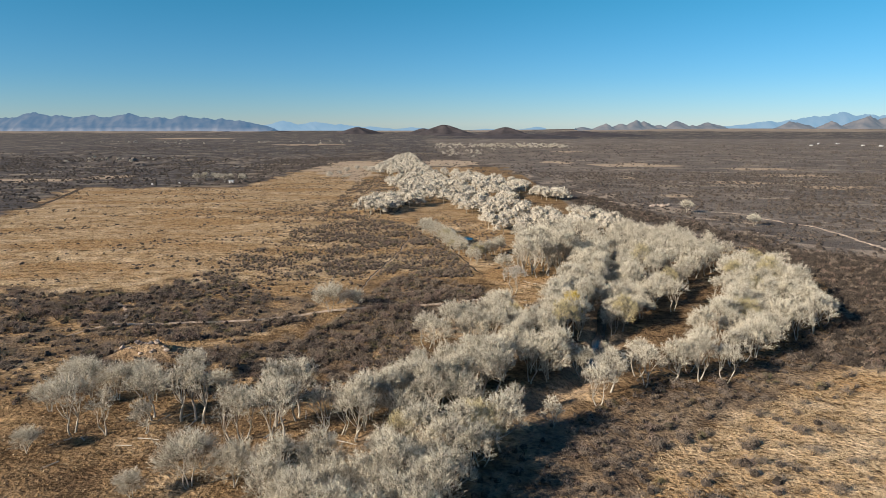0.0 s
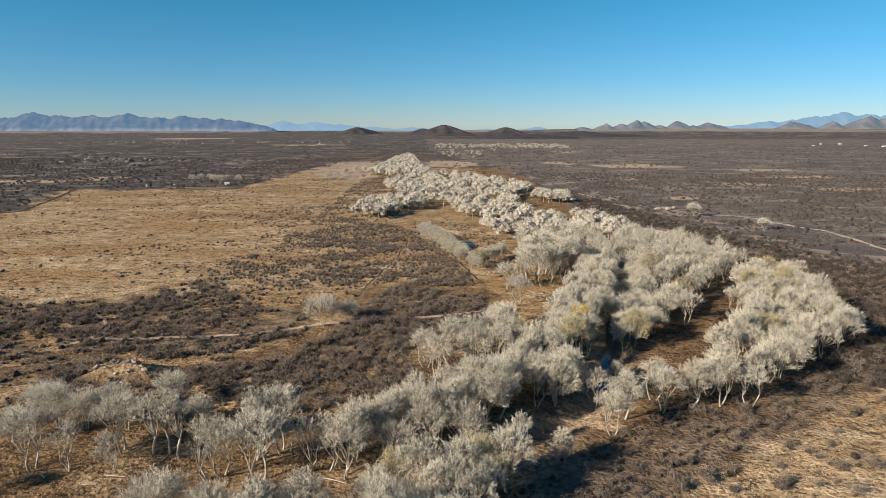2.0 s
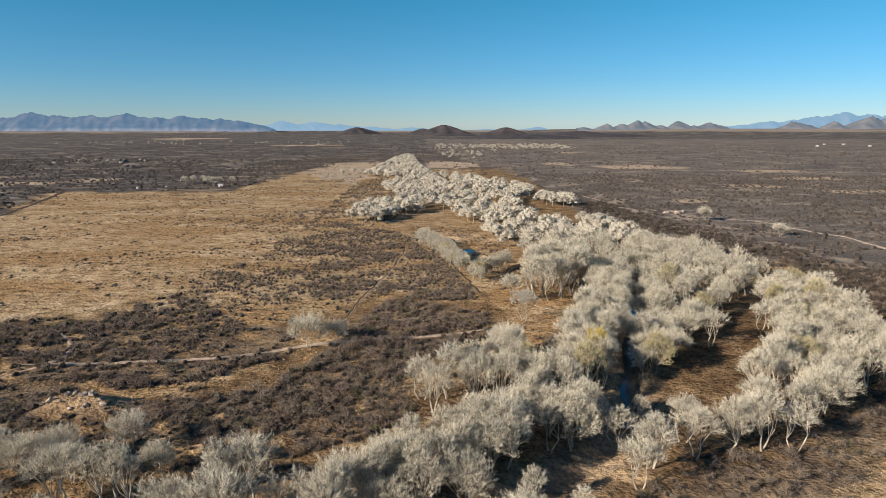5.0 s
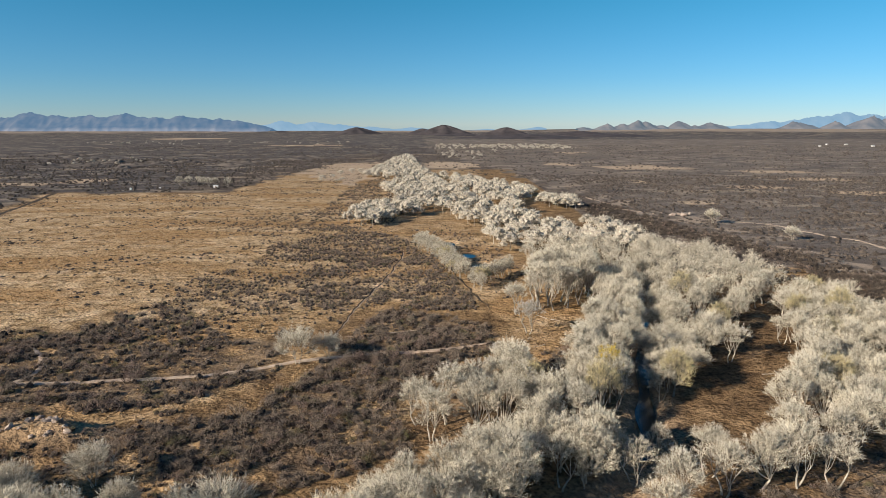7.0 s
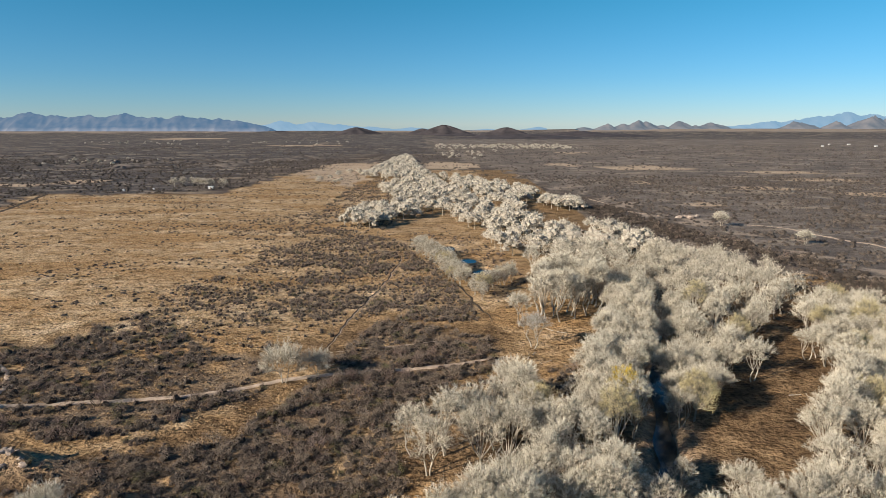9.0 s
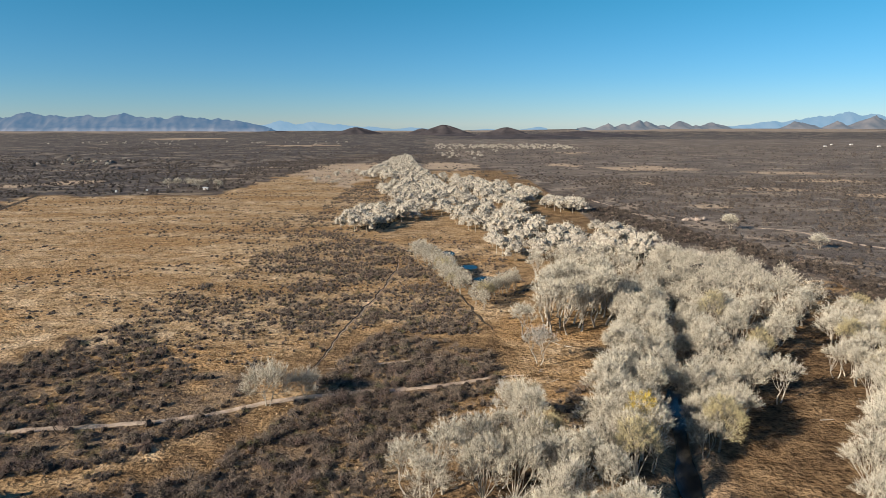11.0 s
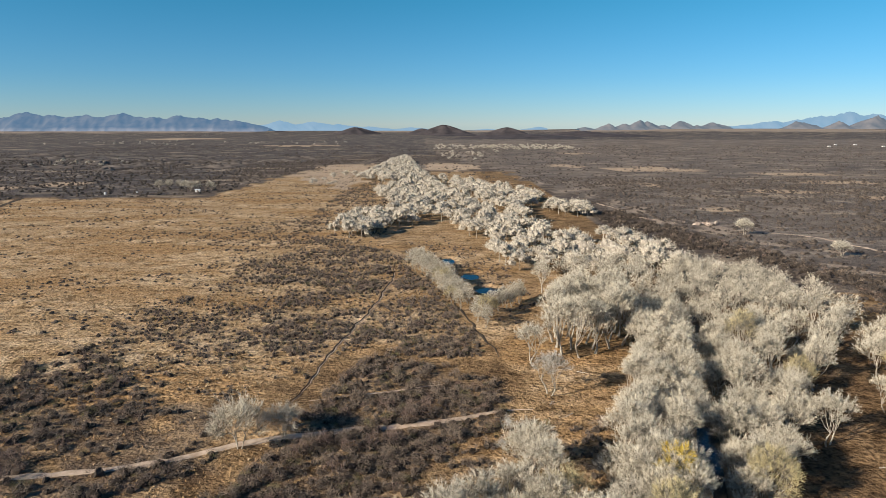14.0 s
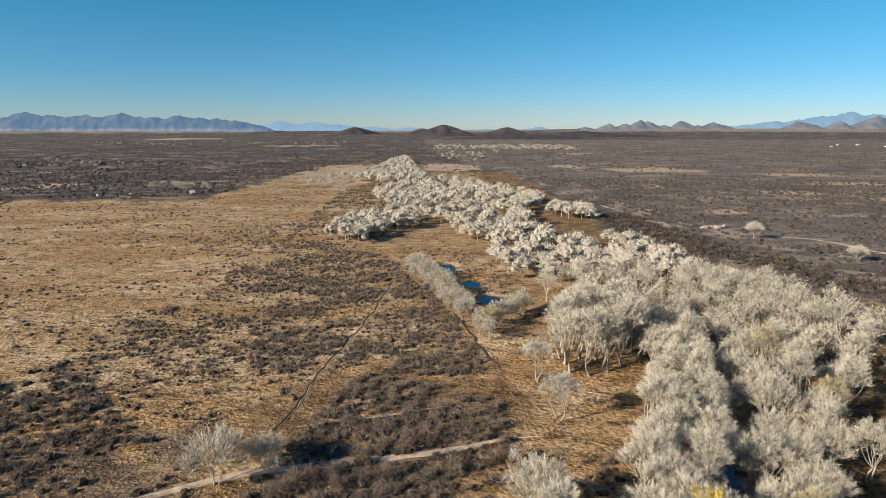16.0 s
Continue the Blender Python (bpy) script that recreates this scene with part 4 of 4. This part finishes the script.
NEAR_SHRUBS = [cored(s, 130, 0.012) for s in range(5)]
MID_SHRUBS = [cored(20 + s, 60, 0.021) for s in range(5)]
FAR_SHRUBS = [dome_template(40 + s) for s in range(6)]
FAR_MIX = [M_SHRUB_SHADED]
MIXED = [M_SHRUB, M_SHRUB_RED, M_SHRUB_GREEN]
brush("west_brush", BAND_WEST, 1250, 1.4, 5.0, NEAR_SHRUBS, MIXED, "dense dark leafless mesquite brush", 101, -0.1, 17, 0.66)
brush("road_brush", BAND_MID, 1150, 1.4, 4.6, NEAR_SHRUBS, MIXED, "dense dark leafless mesquite brush", 102, -0.4, 13, 0.66)
brush("mosaic_brush", MOSAIC, 3000, 0.8, 3.6, MID_SHRUBS, MIXED, "dark brush scattered over straw grass", 103, 0.12, 19)
brush("meadow_brush", MEADOW, 3000, 0.5, 2.2, FAR_SHRUBS, FAR_MIX, "sparse low brush on the straw meadow", 104, 0.3, 26, 0.45)
# the dark mix also paints in the tree shadow lying on this brush
brush("bend_brush", BAND_EAST, 1900, 1.8, 5.2, MID_SHRUBS, [M_SHRUB_SHADED, M_SHRUB, M_SHRUB_RED], "dense grey-brown brush beside the river bend", 105, -0.5, 9)
brush("grass_brush", PALE_GRASS, 50, 1.6, 4.4, NEAR_SHRUBS, MIXED, "grey leafless bushes on pale grass", 106, 0.2)
# low brush, thickened to darken the ground where the grove's shadow falls
brush("edge_brush", EDGE, 300, 1.2, 3.4, NEAR_SHRUBS, MIXED, "dark brush along the wood's shaded edge", 107, -0.9)
brush("wood_edge_brush", WOOD_EDGE, 1300, 2.0, 5.2, MID_SHRUBS, [M_SHRUB_SHADED, M_SHRUB, M_SHRUB_RED], "dense dark brush between the wood and plain", 113, -0.6, 12)
brush("fringe_brush", MEADOW_FRINGE, 800, 0.8, 3.0, MID_SHRUBS, MIXED, "scattered dark bushes at the meadow's edge", 114, 0.25, 16, 0.6)
brush("streak_brush", MEADOW_STREAK, 420, 1.0, 3.4, MID_SHRUBS, MIXED, "low band of dark bushes crossing the meadow", 115, 0.0, 14, 0.6)
brush("meadow_east_brush", MEADOW_EAST, 1500, 1.4, 4.4, MID_SHRUBS, MIXED, "dark bushes between the meadow and the wood", 116, 0.0, 14, 0.6)
brush("pond_west_brush", POND_WEST, 1050, 1.2, 4.4, MID_SHRUBS, MIXED, "dense dark brush west of the ponds", 117, 0.0, 13, 0.66)
brush("marsh_brush", MARSH, 240, 0.8, 3.2, MID_SHRUBS, [M_SHRUB_RED, M_SHRUB], "russet brush round the shallow ponds", 118, 0.0, 9, 0.6)
brush("wood_floor_brush", LOOP, 420, 0.8, 2.6, MID_SHRUBS, MIXED, "low dark brush under the bare trees", 119, -0.6, 9, 0.6)
brush("grove_brush", [(-12, 188), (0, 200), (22, 204), (34, 200), (34, 190), (28, 178), (16, 174), (0, 170)], 150, 1.4, 4.2, NEAR_SHRUBS, MIXED,
      "dark and olive leafless bushes below the road", 121, -0.3, 10, 0.66)
brush("glade_brush", GLADE, 200, 0.8, 3.0, MID_SHRUBS, MIXED, "small bushes on golden glade grass", 108, 0.2)
brush("slope_brush", [(-125, 145), (-85, 150), (-60, 165), (-40, 160), (-20, 137), (-20, 125), (-50, 128), (-80, 130), (-120, 115)], 620, 0.8, 3.0, NEAR_SHRUBS, MIXED,
      "low dark brush on brown litter", 109, 0.0, 10)
brush("east_brush", [(100, 290), (150, 270), (330, 220), (700, 420), (900, 760), (60, 800), (130, 700), (110, 540), (145, 420), (120, 330)], 11000, 0.9, 3.8, FAR_SHRUBS, FAR_MIX,
      "dark scrub covering the eastern plain", 110, -0.3, 26, 0.55)
brush("west_far_brush", [(-295, 372), (-311, 461), (-357, 598), (-252, 598), (-246, 733), (-247, 1150), (-1200, 1150), (-620, 372)], 8500, 1.2, 4.2, FAR_SHRUBS, FAR_MIX,
      "dark scrub covering the western plain", 111, -0.5, 40, 0.6)
brush("meadow_far_brush", [(-262, 600), (-200, 640), (-195, 700), (-190, 830), (-160, 1020), (-130, 1150), (-280, 1150)], 900, 1.2, 4.0, FAR_SHRUBS, FAR_MIX,
      "dark scrub at the meadow's far edge", 120, -0.6, 30, 0.6)
brush("plain_brush", [(60, 640), (1000, 640), (2000, 1900), (-900, 1900), (-1000, 1050), (-250, 1050), (-100, 1100), (0, 900)], 7500, 2.0, 5.0, FAR_SHRUBS, FAR_MIX,
      "far dark scrub over the open plain", 112, -0.2, 60, 0.45)


# ---- grass tussocks ----
def tussock_template(seed, blades):
    r = np.random.default_rng(seed)
    a = r.uniform(0, 6.283, blades)
    d = np.stack([0.75 * np.cos(a), 0.75 * np.sin(a), r.uniform(0.5, 1.1, blades)], 1)
    foot = np.stack([0.15 * np.cos(a), 0.15 * np.sin(a), np.full(blades, -0.05)], 1)
    side = np.stack([-np.sin(a), np.cos(a), np.zeros(blades)], 1) * 0.15
    tip = foot + d * r.uniform(0.5, 0.75, blades)[:, None]
    return np.stack([foot - side, foot + side, tip], 1).reshape(-1, 3), np.arange(blades * 3).reshape(-1, 3), np.zeros(blades, int)


TUFTS = [tussock_template(60 + s, 9) for s in range(4)]
brush("pale_tussocks", PALE_GRASS, 7000, 0.4, 1.0, TUFTS, [M_GRASS], "pale straw grass tussocks", 201, -1.2, 10, 0.5)
brush("mosaic_tussocks", MOSAIC, 8000, 0.5, 1.3, TUFTS, [M_GRASS, M_GRASS_RUST], "straw grass tussocks between dark bushes", 202, -0.8, 8, 0.8)
brush("meadow_tussocks", MEADOW, 11000, 0.7, 1.8, TUFTS, [M_GRASS, M_GRASS_RUST], "golden straw tussocks of the open meadow", 203, -0.9, 10, 0.6)
brush("grove_tussocks", RED_FLOOR, 3500, 0.3, 0.9, TUFTS, [M_GRASS_RUST, M_GRASS], "russet grass under bare trees", 204, -0.4, 7, 0.8)
brush("glade_tussocks", [(-20, 180), (30, 175), (60, 210), (35, 245), (30, 300), (0, 300), (0, 240), (10, 225), (-10, 175)], 4500, 0.4, 1.1, TUFTS, [M_GRASS_RUST],
      "golden grass around the open grove", 205, -0.5, 7, 0.5)
brush("band_tussocks", [(-125, 145), (-85, 148), (-60, 165), (-35, 165), (-20, 140), (-5, 150), (-5, 180), (-45, 205), (-100, 215), (-180, 216)], 5000, 0.4, 1.1, TUFTS, [M_GRASS_RUST, M_GRASS],
      "rust-gold grass among dark brush", 206, 0.1, 7, 0.8)


# ---- single bushes ----
BUSH_MESH = {}
for tone, mat in (("brown", M_SHRUB), ("russet", M_SHRUB_RED), ("pale", M_TWIG_GREY)):
    for k in range(4):
        tv, tt, _ = shrub_template(300 + k, 230, 0.011, 0.36)
        V, T, r_k = [], [], np.random.default_rng(400 + k)
        for _ in range(6):
            g = r_k.uniform(0, 6.28)
            limb((0.03 * math.cos(g), 0.03 * math.sin(g), -0.05), (0.3 * math.cos(g), 0.3 * math.sin(g), 0.6), 0.018, 0.008, 0.04, 2, 3, V, T, r_k)
        # stems of the darker bushes take the painted inner-shade tone too
        BUSH_MESH[tone, k] = (tri_mesh("stem", np.array(V), np.array(T), [M_BARK if tone == "pale" else M_BUSH_SHADE]), tri_mesh("crown", tv, tt, [mat]))


def bush(x, y, size, tall, tone, label, group):
    root = new("bush")
    k = int(rng.integers(4))
    part("stem", BUSH_MESH[tone, k][0], root)
    part("crown", BUSH_MESH[tone, k][1], root)
    root.matrix_basis = Matrix.LocRotScale((x, y, float(ground_z(x, y))), Euler((0, 0, rng.uniform(0, 6.28))), (size, size, size * tall))
    return tagged(root, label, "bush", group)


for x, y in ROAD_BUSH:
    bush(x, y, rng.uniform(4.0, 5.5), 0.85, "russet", "tall russet-grey leafless bush beside the road", "bushes by the road")
for x, y in DEAD_BUSH:
    bush(x, y, rng.uniform(2.5, 3.6), 1.2, "pale", "bleached dead bush in golden grass", "dead bushes")
for x, y in WEST_BUSH:
    bush(x, y, rng.uniform(4.0, 6.0), 0.8, "russet", "large grey leafless bush in brown brush", "bushes in the west brush")
for x, y in scatter(PALE_GRASS, 5.5, 301, 900)[:90]:
    bush(x, y, rng.uniform(1.6, 4.2), 0.65, "brown", "grey-brown leafless bush on pale grass", "bushes on the pale grass")
for x, y in scatter(BAND_MID, 5.0, 302, 500)[:70]:
    if to_line(DIRT_ROAD, x, y) > 2.5:
        bush(x, y, rng.uniform(2.5, 5.0), 0.75, "brown", "dark leafless mesquite bush among dense brush", "bushes of the mid brush")
for x, y in scatter(EDGE, 6.0, 303, 700)[:50]:
    bush(x, y, rng.uniform(2.0, 4.0), 0.75, "brown", "dark leafless bush in the wood's shade", "bushes at the wood's edge")


# ---- small things ----
def solid(bm, mat):
    me = bpy.data.meshes.new("piece")
    bm.to_mesh(me)
    bm.free()
    me.materials.append(mat)
    return me


def box(x0, x1, y0, y1, z0, z1, edge=0.0):
    bm = bmesh.new()
    bmesh.ops.create_cube(bm, size=1.0, matrix=Matrix.LocRotScale(((x0 + x1) / 2, (y0 + y1) / 2, (z0 + z1) / 2), None, (x1 - x0, y1 - y0, z1 - z0)))
    if edge:
        bmesh.ops.bevel(bm, geom=bm.edges[:], offset=edge, segments=1, affect="EDGES")
    return bm


def rock_mesh(seed):
    r = np.random.default_rng(seed)
    bm = bmesh.new()
    bmesh.ops.create_icosphere(bm, subdivisions=2, radius=0.5)
    off = r.uniform(0, 50)
    for v in bm.verts:
        v.co *= 0.75 + 0.6 * noise.noise(v.co * 2.2 + Vector((off, 0, 0)))
        v.co.z *= 0.7
    return solid(bm, M_ROCK)


ROCKS = [rock_mesh(s) for s in range(4)]


def rocks(places, spread, count, lo, hi, label, group, seed):
    r = np.random.default_rng(seed)
    for _ in range(count):
        x, y = places[r.integers(len(places))]
        x, y, s = x + r.normal(0, spread), y + r.normal(0, spread * 0.6), r.uniform(lo, hi)
        ob = new("rock", ROCKS[r.integers(4)])
        ob.matrix_basis = Matrix.LocRotScale((x, y, float(ground_z(x, y)) + 0.12 * s), Euler((r.uniform(-.3, .3), r.uniform(-.3, .3), r.uniform(0, 6))), (s * r.uniform(0.9, 1.6), s, s))
        tagged(ob, label, "rock", group)


rocks(MOUND, 4.0, 20, 0.5, 2.4, "pale grey rock on an earth mound", "rocks on the mound", 1)
rocks(BOULDERS, 5.0, 12, 1.5, 5.0, "pale weathered boulder on the plain", "boulders on the plain", 2)


def log_mesh(seed, length):
    """A fallen bleached trunk with a few broken limb stubs."""
    r, V, T = np.random.default_rng(seed), [], []
    pts = limb((0, 0, 0.18), (length, r.normal(0, 0.4), 0.16), 0.19, 0.08, 0.25, 4, 6, V, T, r)
    for k in (1, 2, 3):
        limb(pts[k], pts[k] + np.array([r.uniform(0.2, 0.8), r.normal(0, 0.8), r.uniform(0.1, 0.8)]), 0.07, 0.03, 0.1, 2, 4, V, T, r)
    return tri_mesh("fallen_log", np.array(V), np.array(T), [M_LOG], None, True)


M_LOG = plain_material("bleached_wood", (0.30, 0.26, 0.21), (0.62, 0.57, 0.49), 2.0, 0.85, (1, 1, 4))
LOGS = [log_mesh(s, ln) for s, ln in ((71, 4.5), (72, 6.0), (73, 3.2), (74, 7.0))]
r_log = np.random.default_rng(5)
for x0, x1, y0, y1, n in ((-72, -18, 100, 122, 26), (-16, 12, 92, 125, 8), (58, 66, 180, 200, 3), (24, 50, 205, 240, 5), (70, 90, 160, 190, 4)):
    for _ in range(n):
        x, y = r_log.uniform(x0, x1), r_log.uniform(y0, y1)
        ob = new("fallen_log", LOGS[r_log.integers(4)])
        ob.matrix_basis = Matrix.LocRotScale((x, y, float(ground_z(x, y))), Euler((0, 0, r_log.uniform(0, 6.28))), (0.65, 0.65, 0.65))
        tagged(ob, "bleached fallen log lying on dry grass", "log", "fallen logs")

# yellow leaves still hanging on one tree
(V, T), (tv, tt, ti) = tree_template(81, 8.5, 2.4, 8, 9, 16, 2, 0.035)
MESHES["leafy", "leaf"] = (tri_mesh("trunk", V, T, [M_BARK], None, True), tri_mesh("crown", tv, tt, [M_LEAF_YELLOW, M_TWIG_YELLOW], ti))
cottonwood("leafy", "leaf", YELLOW[0][0], YELLOW[0][1], 1.7, 0.3, "small cottonwood still holding bright yellow leaves", "yellow tree")


def building(name, x, y, w, d, h, turn, label, group, roof_mat):
    """A low building: walls, a pitched roof with eaves, a door and windows."""
    root = new(name)
    wall = part("wall", solid(box(-w / 2, w / 2, -d / 2, d / 2, -0.3, h), M_PLASTER), root)
    bm = bmesh.new()
    e, rise = 0.5, d * 0.22
    p = [bm.verts.new(q) for q in ((-w / 2 - e, -d / 2 - e, h), (w / 2 + e, -d / 2 - e, h), (w / 2 + e, 0, h + rise), (-w / 2 - e, 0, h + rise), (-w / 2 - e, d / 2 + e, h), (w / 2 + e, d / 2 + e, h))]
    for f in ((0, 1, 2, 3), (3, 2, 5, 4), (0, 3, 4), (1, 5, 2), (0, 4, 5, 1)):
        bm.faces.new([p[k] for k in f])
    part("roof", solid(bm, roof_mat), root, "pale metal pitched roof")
    part("door", solid(box(-0.5, 0.5, -d / 2 - 0.06, -d / 2 + 0.02, 0, 2.05, 0.01), M_ROCK), root, "plain grey door")
    k = max(2, int(w / 4))
    for i in range(k):
        c = -w / 2 + w * (i + 0.5) / k
        if abs(c) > 1.2:
            part("window", solid(box(c - 0.6, c + 0.6, -d / 2 - 0.05, -d / 2 + 0.02, 1.0, 2.1), M_GLASS), root, "small dark window")
    root.matrix_basis = pose(x, y, float(ground_z(x, y)), 0, 0, turn)
    return tagged(root, label, "building", group)


building("shack", SHACK[0][0], SHACK[0][1], 4, 3, 2.1, 8, "small white shack with pale metal roof", "shack", M_ROOF)
for (x, y), (w, tn) in zip(FARMS, ((8, 4), (6, -6), (7, 2), (9, 0), (5, 12))):
    building("farm_building", x, y, w, 4.5, 2.2, tn, "long low white farm building far out on the plain", "farm buildings", M_ROOF)


def tank(x, y):
    """A white upright water tank with a domed lid."""
    root = new("water_tank")
    bm = bmesh.new()
    bmesh.ops.create_cone(bm, cap_ends=True, segments=20, radius1=0.9, radius2=0.9, depth=1.8, matrix=Matrix.Translation((0, 0, 0.8)))
    part("tank_body", solid(bm, M_PLASTER), root)
    bm = bmesh.new()
    bmesh.ops.create_cone(bm, cap_ends=True, segments=20, radius1=1.0, radius2=0.2, depth=0.4, matrix=Matrix.Translation((0, 0, 1.9)))
    part("lid", solid(bm, M_ROOF), root)
    root.matrix_basis = pose(x, y, float(ground_z(x, y)))
    return tagged(root, "small white water tank among dark brush", "tank", "water tanks")


for x, y in TANKS:
    tank(x, y)

# eroded pale banks on the western plain
M_BANK = plain_material("eroded_bank", (0.05, 0.043, 0.038), (0.20, 0.17, 0.15), 0.06, 0.95)
r_b = np.random.default_rng(9)
for x, y in RIDGES:
    n1, n2 = 26, 10
    k, a = np.meshgrid(np.linspace(0, 1, n2), np.linspace(0, 2 * math.pi, n1, endpoint=False))
    w, d, h = r_b.uniform(16, 40), r_b.uniform(14, 36), r_b.uniform(1.5, 3.8)
    rim = 1 + 0.25 * np.sin(3 * a + r_b.uniform(0, 6)) + 0.15 * np.sin(5 * a + r_b.uniform(0, 6))
    z = h * np.clip(1 - k ** 2, 0, 1) * (1 + 0.3 * np.sin(4 * a + 7 * k)) - 0.6 * k
    v = np.stack([(w * rim * k * np.cos(a)).ravel(), (d * rim * k * np.sin(a)).ravel(), z.ravel()], 1)
    i, j = np.meshgrid(np.arange(n1), np.arange(n2 - 1), indexing="ij")
    p, q = (i * n2 + j).ravel(), (((i + 1) % n1) * n2 + j).ravel()
    ob = new("earth_bank", tri_mesh("earth_bank", v, np.concatenate([np.stack([p, p + 1, q], 1), np.stack([q, p + 1, q + 1], 1)]), [M_BANK], None, True))
    ob.location = (x, y, float(ground_z(x, y)))
    tagged(ob, "low eroded pale earth bank among scrub", "bank", "eroded banks")
